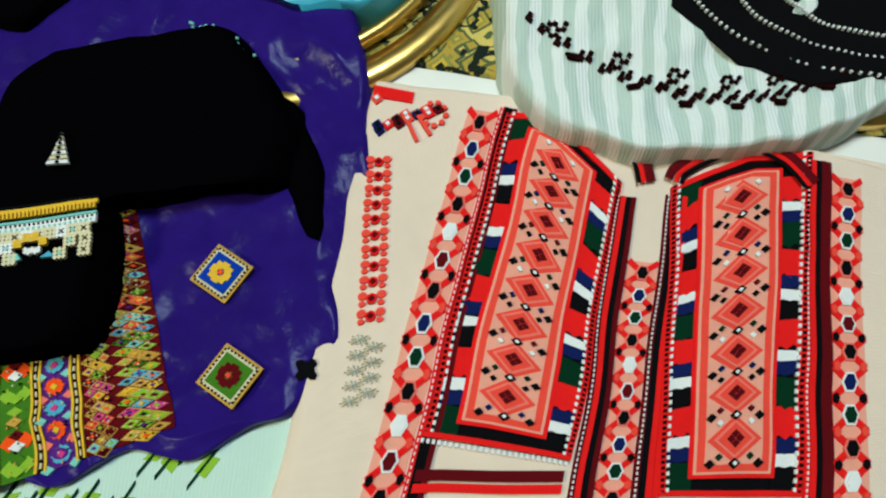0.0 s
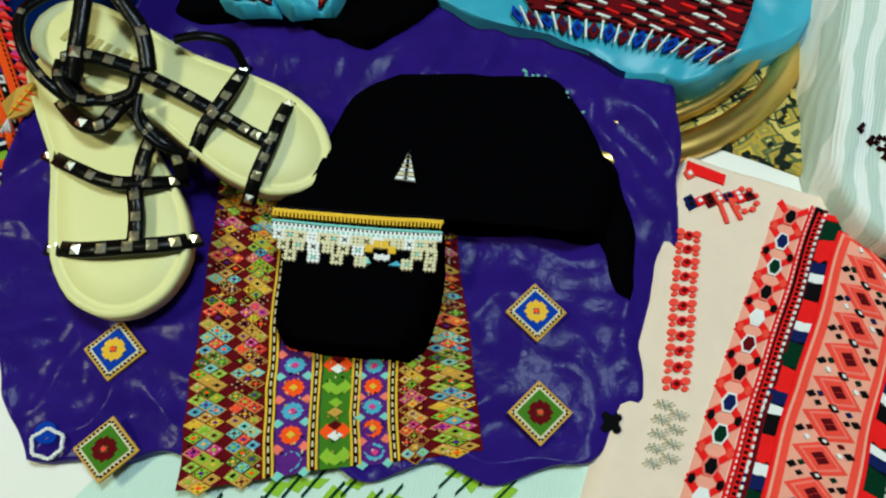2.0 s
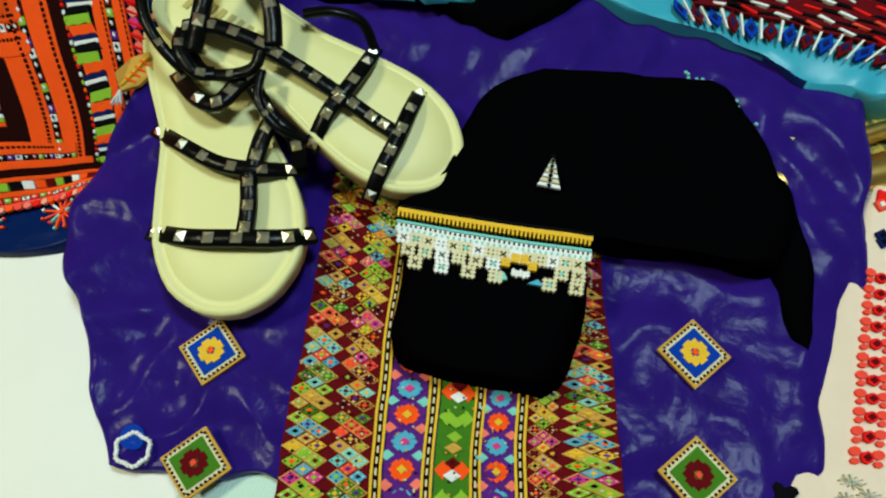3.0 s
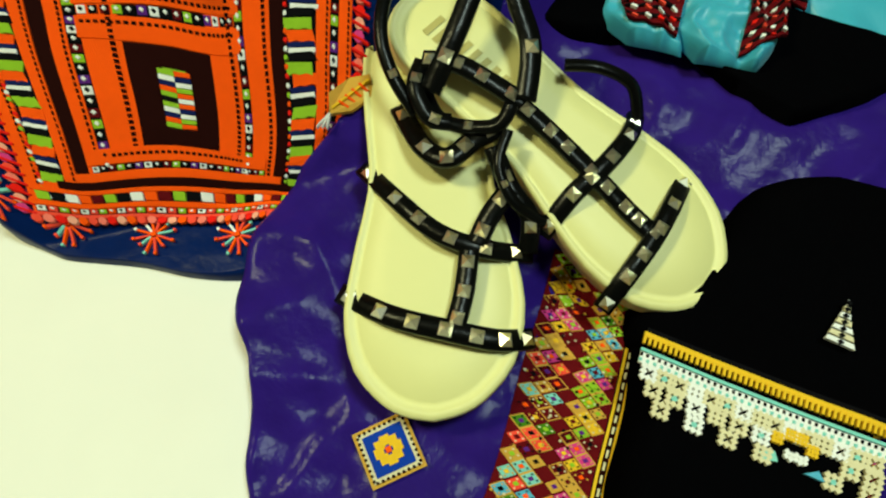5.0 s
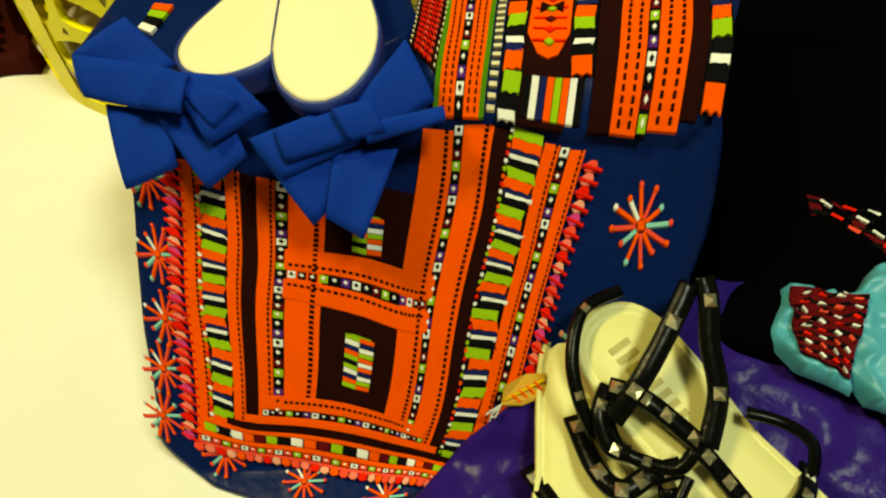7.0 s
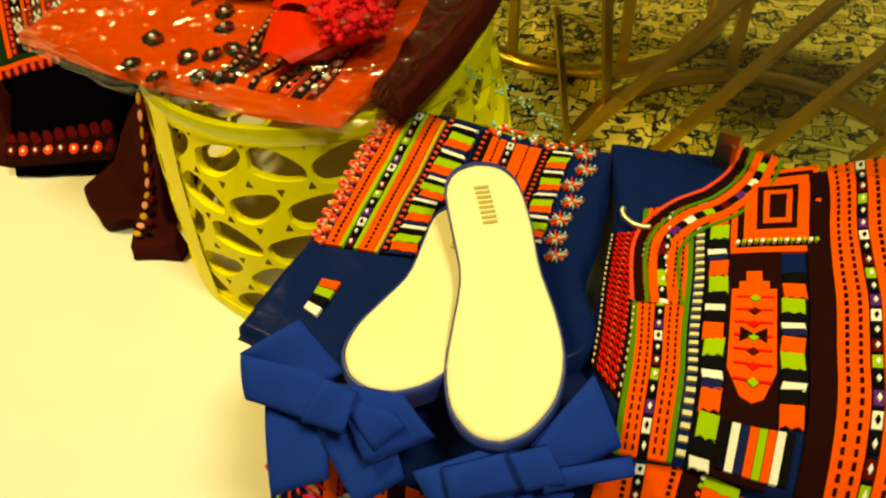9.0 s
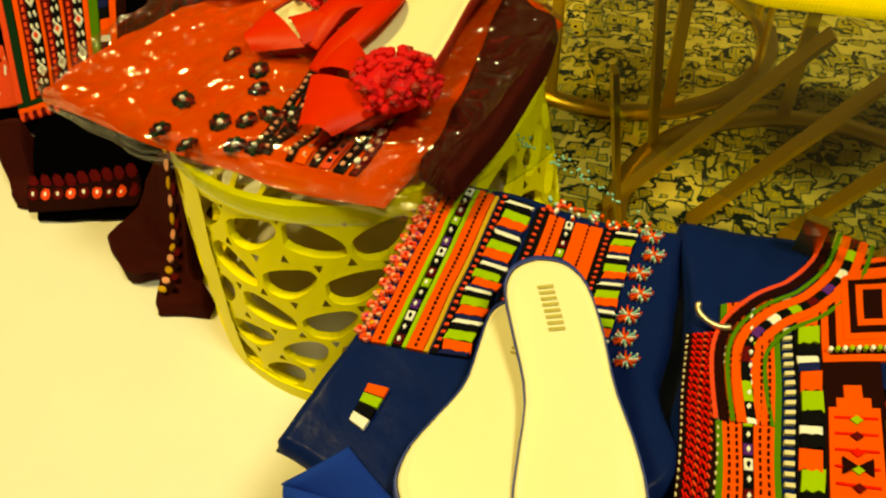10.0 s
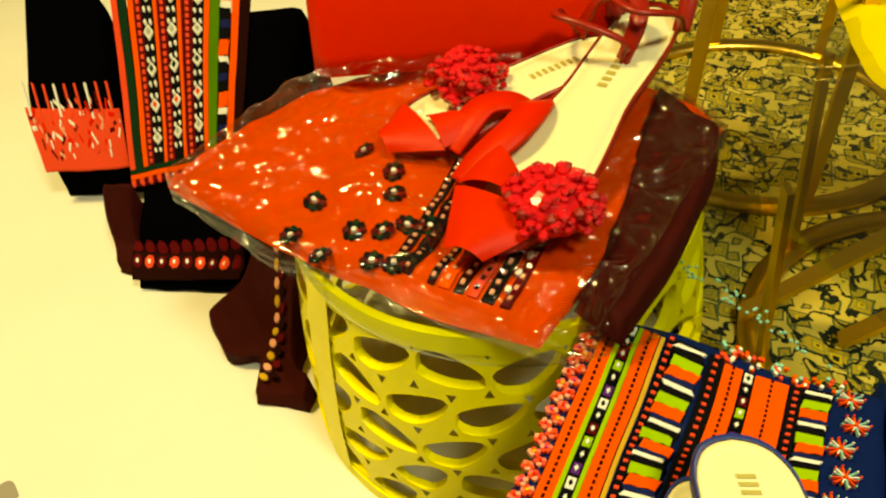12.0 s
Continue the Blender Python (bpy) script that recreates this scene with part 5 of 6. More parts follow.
    for k in range(30):
        v = (k + 0.5) / 30
        m = 0.012 + 0.030 * (k % 2)
        for e in range(5):
            w.spot(m + 0.013 * math.cos(e * 1.2566 + k), v + 0.013 * math.sin(e * 1.2566 + k), 0.010, 0.012, ("pink", "coral", "peach", "coral")[(k + e) % 4], 0.003 + 0.0002 * e, 5)
        w.spot(m, v, 0.006, 0.008, ("red", "magenta", "yellow", "red", "orange")[k % 5], 0.0046, 5)
    w.done("flower_edge", t, "coral flower edging")
    for u0, u1, kind in ((0.065, 0.12, "o"), (0.12, 0.135, "g"), (0.14, 0.175, "c"), (0.178, 0.193, "g"), (0.195, 0.255, "o"), (0.26, 0.275, "g"), (0.285, 0.31, "k"), (0.315, 0.42, "b"), (0.44, 0.49, "k"), (0.495, 0.56, "o"), (0.565, 0.60, "c"), (0.605, 0.72, "o"), (0.725, 0.77, "k"), (0.775, 0.865, "b")):
        w = arm()
        if kind == "o":
            w.rect(u0, 0.02, u1, 1.0, "orange", 0.0028, nv=16)
            w.dashes((u0 + u1) / 2, 0.004, 0.02, 1.0, 34, "brown", 0.0038)
        elif kind == "g":
            w.rect(u0, 0.02, u1, 1.0, "lime" if u0 < 0.2 else "gold", 0.0026, nv=16)
        elif kind == "c":
            w.chain(u0, u1, 0.02, 1.0, 15, "black", beads, 0.0028)
        elif kind == "k":
            w.rect(u0, 0.0, u1, 1.0, "black", 0.002, nv=16)
            w.dashes((u0 + u1) / 2, 0.008, 0.0, 1.0, 24, "coral", 0.003, 0.35)
        else:
            w.rect(u0, 0.0, u1, 1.0, "black", 0.002, nv=16)
            w.blocks(u0, u1, 0.02, 1.0, 25, ["white", "black", "lime", "orange", "navy"], 0.003, 0.1, random.Random(int(u0 * 50)))
        w.done("sleeve_band", t)
    w = arm()
    rng = random.Random(8)
    for k in range(7):
        w.star(0.935 + rng.uniform(-0.02, 0.02), 0.02 + k * 0.15, 0.045, 0.055, ["orange", "coral", "aqua", "white"], 0.003)
    for k in range(60):
        u, v = rng.uniform(0.42, 0.9), rng.uniform(-0.09, 0.0)
        w.spot(u, v, 0.008, 0.012, rng.choice(["orange", "aqua", "white", "coral"]), 0.003, 5)
    w.done("star_scatter", t, "scattered orange and aqua stitched stars")
    w = Needlework((-0.891, 0.319), (-0.879, 0.328), (-0.879, 0.299), (-0.867, 0.302), up, wob=0.001, seed=20, amp=0.003, size=0.05)
    for k, c in enumerate(["orange", "lime", "black", "white"]):
        w.rect(0.1, 0.25 * k, 0.9, 0.25 * k + 0.22, c, 0.003)
    w.done("cuff_tab", t)
    rng = random.Random(9)
    bm = bmesh.new()
    for k in range(60):
        s = rng.random()
        x, y = -1.03 + 0.15 * s, 0.494 + 0.046 * s + rng.uniform(-0.006, 0.006)
        bmesh.ops.create_icosphere(bm, subdivisions=1, radius=0.0013, matrix=Matrix.Translation((x, y, up(x, y) + 0.004)))
    tagged(part("bead_scatter", bm, THREADS[NAMES.index("aqua")], t), kind="stuff")


navy_dress()


# ---- blue mules with bows ----
def mule(heel, toe, half, bow, across, down, folds, label):
    t = thing("bow_mule", label, "shoe", "pair of blue bow mules", at=(heel[0], heel[1], 0))
    l = Last(heel, toe, (0, -0.1, 0.97), half, 1, 0.27)
    sole(l, "sole", t, PALE, MULE_BLUE, 0.020, rim=0.0015, groove=0.0002)
    rimloop = outline()
    bm = bmesh.new()
    rows = [[bm.verts.new(l.at(0.5 + (s - 0.5) * k, w * k, h)) for s, w in rimloop] for k, h in ((1.03, -0.018), (1.05, -0.006), (1.03, 0.0005), (1.0, 0.0002))]
    for a, b in zip(rows, rows[1:]):
        for i in range(len(a)):
            bm.faces.new((a[i], a[(i + 1) % len(a)], b[(i + 1) % len(a)], b[i]))
    bmesh.ops.recalc_face_normals(bm, faces=bm.faces[:])
    part("blue_edge", bm, MULE_BLUE, t, "blue leather sole edge")
    bars(l, t, 0.10, 0.27, -0.14, 0.14, 8, PRINT)
    o = Vector(bow)
    a, d = Vector(across), Vector(down)
    n = a.cross(d).normalized()
    n = n if n.z > 0 else -n

    def fold(name, pts, lift, puff):
        """A folded ribbon piece: outline in (across, down), swelling in its middle."""
        bm = bmesh.new()
        k = 8
        g = []
        for j in range(k + 1):
            row = []
            for i in range(k + 1):
                u, v = i / k, j / k
                p = [(pts[0][e] * (1 - u) + pts[1][e] * u) * (1 - v) + (pts[3][e] * (1 - u) + pts[2][e] * u) * v for e in (0, 1)]
                z = lift + 0.55 * puff * math.sin(3.14159 * v) ** 0.5 * (0.6 + 0.4 * u) + 0.001 * math.sin(u * 5 + v * 3)
                row.append(bm.verts.new(o + a * p[0] + d * p[1] + n * z))
            g.append(row)
        for j in range(k):
            for i in range(k):
                bm.faces.new((g[j][i], g[j][i + 1], g[j + 1][i + 1], g[j + 1][i]))
        ext = bmesh.ops.extrude_face_region(bm, geom=bm.faces[:])
        for v in ext["geom"]:
            if isinstance(v, bmesh.types.BMVert):
                v.co -= n * 0.004
        bmesh.ops.recalc_face_normals(bm, faces=bm.faces[:])
        part(name, bm, RIBBON, t)

    for k, (name, pts) in enumerate(folds):
        fold(name, pts, 0.003 + 0.0028 * k, 0.006)
    return t


mule((-0.870, 0.430, 0.241), (-0.736, 0.329, 0.207), 0.031, (-0.727, 0.341, 0.186), (0.036, 0.042, -0.008), (0.035, -0.045, -0.042), [
    ("ribbon_tail", [(-1.04, 0.17), (-0.25, 0.08), (0.12, 0.40), (-0.42, 0.82)]),
    ("ribbon_tail", [(-0.24, 0.22), (0.43, 0.22), (0.09, 0.95), (-0.30, 0.76)]),
    ("ribbon_loop", [(-1.07, 0.12), (-0.27, -0.12), (0.04, 0.17), (-0.73, 0.44)]),
    ("ribbon_loop", [(-0.05, -0.13), (0.45, -0.64), (0.77, -0.15), (0.10, 0.17)]),
    ("ribbon_loop", [(-0.82, 0.06), (-0.19, -0.09), (0.01, 0.15), (-0.69, 0.31)]),
    ("ribbon_loop", [(0.06, 0.03), (0.84, -0.10), (0.87, 0.03), (0.10, 0.19)]),
    ("knot", [(-0.27, -0.08), (0.07, -0.15), (0.27, 0.10), (-0.07, 0.17)]),
], "blue mule with pale insole and a large ribbon bow")
mule((-0.864, 0.420, 0.214), (-0.803, 0.296, 0.210), 0.031, (-0.814, 0.284, 0.198), (0.052, 0.040, -0.012), (0.040, -0.042, -0.045), [
    ("ribbon_tail", [(-0.63, 0.18), (-0.08, 0.17), (-0.06, 0.59), (-0.52, 0.83)]),
    ("ribbon_tail", [(-0.21, 0.19), (0.42, 0.08), (0.57, 0.42), (0.20, 0.73)]),
    ("ribbon_loop", [(-0.37, -0.50), (0.02, -0.21), (-0.18, -0.06), (-0.85, -0.14)]),
    ("ribbon_loop", [(-0.82, -0.15), (-0.05, -0.17), (-0.18, 0.19), (-0.75, 0.16)]),
    ("ribbon_loop", [(-0.03, -0.13), (0.52, -0.18), (0.80, 0.05), (0.27, 0.38)]),
    ("ribbon_loop", [(0.02, -0.07), (0.47, -0.05), (0.57, 0.03), (0.34, 0.25)]),
    ("knot", [(-0.10, -0.16), (0.17, -0.12), (0.09, 0.18), (-0.26, 0.18)]),
], "blue mule with a large ribbon bow, half under its fellow")


# ---- cut-metal drum stool ----
def drum_stool():
    cx, cy = -1.125, 0.466
    t = thing("drum_stool", "round yellow-gold stool of pierced metal with a glass top", "stool", at=(cx, cy, 0))
    H = 0.225

    def wall(a, z, inset=0.0):
        r = 0.182 + 0.005 * math.sin(3.14159 * min(1, z / H)) - 0.030 * (z / H) - inset
        return Vector((cx + r * math.cos(a), cy + r * math.sin(a), z))

    bm = bmesh.new()
    rows, cols, m = 5, 20, 22
    z0, z1 = 0.016, H - 0.012
    hz, ha = (z1 - z0) / rows, 2 * math.pi / cols
    rng = random.Random(2)
    for j in range(rows):
        for i in range(cols):
            ca, cz = (i + 0.5 + 0.5 * (j % 2)) * ha, z0 + (j + 0.5) * hz
            tilt = (0.75 if (i + j) % 3 else -0.65) + rng.uniform(-0.3, 0.3)
            la, lz = 0.54, 0.31
            outer, inner = [], []
            for k in range(m):
                b = 2 * math.pi * k / m
                c, s = math.cos(b), math.sin(b)
                q = 0.5 / max(abs(c), abs(s))
                outer.append((ca + c * q * ha, cz + s * q * hz))
                e = abs(c) ** 0.9 * la * (1 if c > 0 else -1), s * lz * (1 - 0.35 * c)
                u, v = e[0] * math.cos(tilt) - e[1] * math.sin(tilt), e[0] * math.sin(tilt) + e[1] * math.cos(tilt)
                u, v = max(-0.455, min(0.455, u)), max(-0.44, min(0.44, v))
                inner.append((ca + u * ha, cz + v * hz))
            vo = [bm.verts.new(wall(*p)) for p in outer]
            vi = [bm.verts.new(wall(*p)) for p in inner]
            vb = [bm.verts.new(wall(*p, 0.007)) for p in inner]
            for k in range(m):
                n = (k + 1) % m
                bm.faces.new((vo[k], vo[n], vi[n], vi[k]))
                bm.faces.new((vi[k], vi[n], vb[n], vb[k]))
    bmesh.ops.remove_doubles(bm, verts=bm.verts[:], dist=0.0004)
    bmesh.ops.recalc_face_normals(bm, faces=bm.faces[:])
    part("pierced_wall", bm, DRUM, t, "yellow-gold metal cut into leaf shapes", smooth=False)
    for name, a, b in (("base_band", 0.0, z0 + 0.002), ("top_band", z1 - 0.002, H)):
        bm = bmesh.new()
        ring = []
        for i in range(72):
            x = i * math.pi / 36
            ring.append([bm.verts.new(wall(x, z, d)) for z, d in ((a, 0), (a, -0.0015), (b, -0.0015), (b, 0.004), (a, 0.004))])
        for i in range(72):
            for k in range(5):
                bm.faces.new((ring[i][k], ring[(i + 1) % 72][k], ring[(i + 1) % 72][(k + 1) % 5], ring[i][(k + 1) % 5]))
        bmesh.ops.recalc_face_normals(bm, faces=bm.faces[:])
        part(name, bm, DRUM, t, smooth=False)
    bm = bmesh.new()
    ang = [-1.50 + 0.095 * e for e in (-1, 1)]
    g = [[bm.verts.new(wall(ang[0] + (ang[1] - ang[0]) * i / 4, z, -0.002 + d)) for i in range(5)] for z, d in ((0.0, 0), (0.08, 0), (0.16, 0), (H, 0))]
    for j in range(3):
        for i in range(4):
            bm.faces.new((g[j][i], g[j][i + 1], g[j + 1][i + 1], g[j + 1][i]))
    part("seam_strip", bm, DRUM, t, "plain upright metal seam")
    bm = bmesh.new()
    bmesh.ops.create_cone(bm, cap_ends=True, segments=72, radius1=0.170, radius2=0.170, depth=0.006, matrix=Matrix.Translation((cx + 0.016, cy + 0.012, H + 0.0035)))
    bmesh.ops.bevel(bm, geom=[e for e in bm.edges if len(e.link_faces) == 2 and abs(e.calc_face_angle(0)) > 1], offset=0.0015, segments=2, affect="EDGES")
    part("glass_top", bm, GLASS, t, "clear round glass top", smooth=False)


drum_stool()


# ---- orange garment in a plastic bag on the stool ----
def bagged():
    t = thing("bagged_dress", "folded orange-red stitched dress in a clear plastic bag on the stool", "dress", at=(-1.1, 0.45, 0.232))

    def h(x, y):
        return 0.240 + 0.006 * noise.noise(Vector((x * 9, y * 9, 2)))

    rows = [(-1.269, 0.256, -1.310, 0.383), (-1.209, 0.277, -1.295, 0.512), (-1.123, 0.311, -1.218, 0.589), (-1.035, 0.352, -1.138, 0.627), (-0.971, 0.392, -1.052, 0.632)]
    cloth("folded_cloth", rows, h, ORANGE, t, seed=30, amp=0.006, size=0.045, nu=40, nv=50, base=0.2325, wavy=0.004)
    kw = dict(seed=30, amp=0.006, size=0.045)
    rng = random.Random(4)
    w = Needlework((-1.198, 0.449), (-1.073, 0.569), (-1.114, 0.326), (-0.978, 0.402), h, wob=0.002, **kw)
    for k, (u0, u1, c) in enumerate(((0.30, 0.34, "black"), (0.36, 0.42, "brown"), (0.50, 0.53, "black"), (0.55, 0.60, "orange"), (0.62, 0.66, "brown"), (0.68, 0.72, "coral"), (0.74, 0.79, "black"), (0.82, 0.86, "maroon"))):
        w.rect(u0, 0.3 if k < 3 else 0.1, u1, 1.0, c, 0.002, nv=14)
        w.dashes((u0 + u1) / 2, 0.008, 0.3 if k < 3 else 0.1, 1.0, 16, "peach" if c != "coral" else "black", 0.003, 0.4)
    for k in range(6):
        w.poly([(0.36, 0.34 + 0.11 * k), (0.42, 0.34 + 0.11 * k), (0.42, 0.40 + 0.11 * k), (0.36, 0.40 + 0.11 * k)], "black", 0.0032)
    for k in range(9):
        w.spot(0.80 + rng.uniform(-0.03, 0.03), 0.2 + 0.09 * k, 0.014, 0.018, "white", 0.004, 6)
    w.done("stitched_stripes", t, "black and orange stitched stripes")
    for x, y in ((-1.129, 0.388), (-1.102, 0.363), (-1.098, 0.380), (-1.174, 0.429), (-1.082, 0.344), (-1.070, 0.354), (-1.117, 0.349), (-1.090, 0.393), (-1.150, 0.400), (-1.160, 0.340), (-1.140, 0.312), (-1.190, 0.395), (-1.150, 0.455), (-1.110, 0.320)):
        r = 0.010
        w = Needlework((x - r, y + r), (x + r, y + r), (x - r, y - r), (x + r, y - r), h, wob=0.001, **kw)
        for k in range(8):
            a = k * 0.7854
            w.spot(0.5 + 0.3 * math.cos(a), 0.5 + 0.3 * math.sin(a), 0.13, 0.13, ("black", "green", "black", "maroon")[k % 4], 0.003, 6)
        w.spot(0.5, 0.5, 0.10, 0.10, "white", 0.004, 6)
        w.done("flower_motif", t, "black stitched flower with a white centre")
    cloth("dark_side", [(-1.115, 0.625, -1.040, 0.615), (-1.070, 0.560, -1.010, 0.575), (-1.020, 0.495, -0.972, 0.500), (-0.981, 0.425, -0.945, 0.430)], flat(0.246), BROWN, t, "dark brown-red folded side of the dress", seed=31, amp=0.006, size=0.04, nu=16, nv=30, base=0.2325)
    rows2 = [(-1.240, 0.258, -1.300, 0.392), (-1.180, 0.275, -1.296, 0.490), (-1.115, 0.300, -1.225, 0.580), (-1.030, 0.346, -1.130, 0.628), (-0.942, 0.402, -1.035, 0.618)]
    cloth("plastic_bag", rows2, lambda x, y: h(x, y) + 0.012 + 0.012 * step(1.17, 1.27, -x), FILM, t, "clear crinkled plastic film", seed=33, amp=0.006, size=0.032, nu=80, nv=100, base=0.236, wavy=0.006)


bagged()


def pom_sandal(heel, toe, flip, pom, label):
    t = thing("pompom_sandal", label, "sandal", "pair of red pompom sandals", at=(heel[0], heel[1], 0.265))
    l = Last(heel, toe, (0, 0, 1), 0.036, flip)
    sole(l, "sole", t, PALE, REDDARK, 0.010)
    bm = bmesh.new()
    ring = outline()
    rows = [[bm.verts.new(l.at(0.5 + (s - 0.5) * k, w * k, z)) for s, w in ring] for k, z in ((1.0, -0.010), (1.04, -0.004), (1.03, 0.002), (0.99, 0.001))]
    for a, b in zip(rows, rows[1:]):
        for i in range(len(a)):
            bm.faces.new((a[i], a[(i + 1) % len(a)], b[(i + 1) % len(a)], b[i]))
    bmesh.ops.recalc_face_normals(bm, faces=bm.faces[:])
    part("red_edge", bm, REDDARK, t)

    def wing(name, pts, h0, h1):
        bm = bmesh.new()
        k = 10
        g = []
        for j in range(k + 1):
            row = []
            for i in range(k + 1):
                u, v = i / k, j / k
                s = (pts[0][0] * (1 - u) + pts[1][0] * u) * (1 - v) + (pts[3][0] * (1 - u) + pts[2][0] * u) * v
                q = (pts[0][1] * (1 - u) + pts[1][1] * u) * (1 - v) + (pts[3][1] * (1 - u) + pts[2][1] * u) * v
                row.append(bm.verts.new(l.at(s, q, h0 + h1 * math.sin(3.14159 * u) ** 0.7)))
            g.append(row)
        for j in range(k):
            for i in range(k):
                bm.faces.new((g[j][i], g[j][i + 1], g[j + 1][i + 1], g[j + 1][i]))
        part(name, bm, RED, t)

    wing("toe_flap", [(0.88, -1.15), (0.90, 0.95), (1.05, 0.30), (1.06, -0.45)], 0.003, 0.008)
    wing("side_flap", [(0.72, -1.15), (0.80, -0.1), (0.86, 0.1), (0.88, -1.10)], 0.004, 0.010)
    strap(l, [(0.86, -1.05, 0.0), (0.78, -0.95, 0.014), (0.68, -0.75, 0.022), (0.58, -0.80, 0.016), (0.52, -1.02, -0.002)], 0.026, "vamp_strap", t, RED, arch=0.6)
    strap(l, [(0.10, -0.82, 0.0), (0.10, -0.95, 0.035), (0.20, -0.5, 0.06), (0.26, 0.2, 0.065), (0.18, 0.85, 0.045), (0.10, 0.82, 0.0)], 0.006, "ankle_strap", t, REDDARK, arch=0.6)
    strap(l, [(0.10, 0.80, 0.0), (0.02, 0.70, 0.045), (-0.06, 0.0, 0.055), (0.02, -0.70, 0.045), (0.10, -0.80, 0.0)], 0.014, "heel_strap", t, REDDARK, arch=0.6)
    bars(l, t, 0.20, 0.42, -0.10, 0.10, 8, PRINT)
    rng = random.Random(int(heel[0] * 1000))
    bm = bmesh.new()
    for k in range(150):
        z = rng.uniform(-0.15, 1)
        a = rng.uniform(0, 6.283)
        q = math.sqrt(max(0, 1 - z * z))
        p = Vector(pom) + Vector((q * math.cos(a) * 0.030, q * math.sin(a) * 0.030, z * 0.020)) * rng.uniform(0.8, 1.05)
        bmesh.ops.create_icosphere(bm, subdivisions=1, radius=rng.uniform(0.0028, 0.0048), matrix=Matrix.Translation(p) @ Matrix.Diagonal((1, 1, 0.8, 1)))
    bmesh.ops.create_uvsphere(bm, u_segments=14, v_segments=8, radius=1.0, matrix=Matrix.Translation(pom) @ Matrix.Diagonal((0.026, 0.026, 0.017, 1)))
    tagged(part("pompom", bm, BEAD, t, "cluster of shiny red beads", smooth=False), kind="stuff")
    bm = bmesh.new()
    for k in range(9):
        a = k * 0.7
        bmesh.ops.create_icosphere(bm, subdivisions=1, radius=0.0045, matrix=Matrix.Translation(Vector(pom) + Vector((0.026 * math.cos(a), 0.026 * math.sin(a), 0.010))))
    tagged(part("bead_fringe", bm, REDDARK, t, smooth=False), kind="stuff")


pom_sandal((-1.158, 0.663, 0.285), (-1.043, 0.403, 0.256), 1, (-1.034, 0.451, 0.268), "red sandal with pale insole and a beaded pompom")
pom_sandal((-1.147, 0.614, 0.275), (-1.176, 0.417, 0.256), -1, (-1.188, 0.491, 0.272), "red pompom sandal resting behind its fellow")


def clutch():
    t = thing("red_clutch", "flat red leather clutch bag standing behind the sandals", "bag", at=(-1.23, 0.52, 0.25))
    a, b = Vector((-1.305, 0.405, 0.252)), Vector((-1.150, 0.640, 0.252))
    d = (b - a)
    back = Vector((-d.y, d.x, 0)).normalized()
    lean = (Vector((0, 0, 1)) + back * 0.55).normalized()
    bm = bmesh.new()
    n = 18
    prof = [(0.0, 0.004), (0.0, 0.03), (0.02, 0.0), (0.06, -0.004), (0.14, -0.003), (0.20, 0.004), (0.21, 0.012), (0.20, 0.03), (0.02, 0.046), (0.0, 0.04)]
    rows = []
    for i in range(n + 1):
        u = i / n
        e = 1 - 0.6 * max(0, abs(2 * u - 1) - 0.93) / 0.07
        rows.append([bm.verts.new(a + d * u + lean * z + back * (0.02 + (y - 0.02) * e)) for z, y in prof[2:] + prof[:1]])
    m = len(rows[0])
    for p, q in zip(rows, rows[1:]):
        for k in range(m):
            bm.faces.new((p[k], p[(k + 1) % m], q[(k + 1) % m], q[k]))
    bm.faces.new(rows[0])
    bm.faces.new(rows[-1][::-1])
    bmesh.ops.recalc_face_normals(bm, faces=bm.faces[:])
    part("body", bm, RED, t)
    bm = bmesh.new()
    c = a + d * 0.55 + lean * 0.142 - back * 0.010
    v = [bm.verts.new(c + d.normalized() * x + lean * z - back * y) for x, z, y in ((-0.014, 0.04, 0), (0.014, 0.04, 0), (0, -0.02, 0), (0, 0.018, 0.008))]
    for k in range(3):
        bm.faces.new((v[k], v[(k + 1) % 3], v[3]))
    bm.faces.new(v[:3])
    bmesh.ops.recalc_face_normals(bm, faces=bm.faces[:])
    part("clasp", bm, BRASS, t, "pointed gilt clasp", smooth=False)


clutch()


# ---- black and dark red dress beside the stool ----
def rise(x, y):
    """The black dress hangs steeply against what stands behind it, its hem on the sheet."""
    return min(0.36, 0.014 + max(0.0, 0.04 + 1.6 * (0.74 * (y - 0.217) - 0.67 * (x + 1.518))))


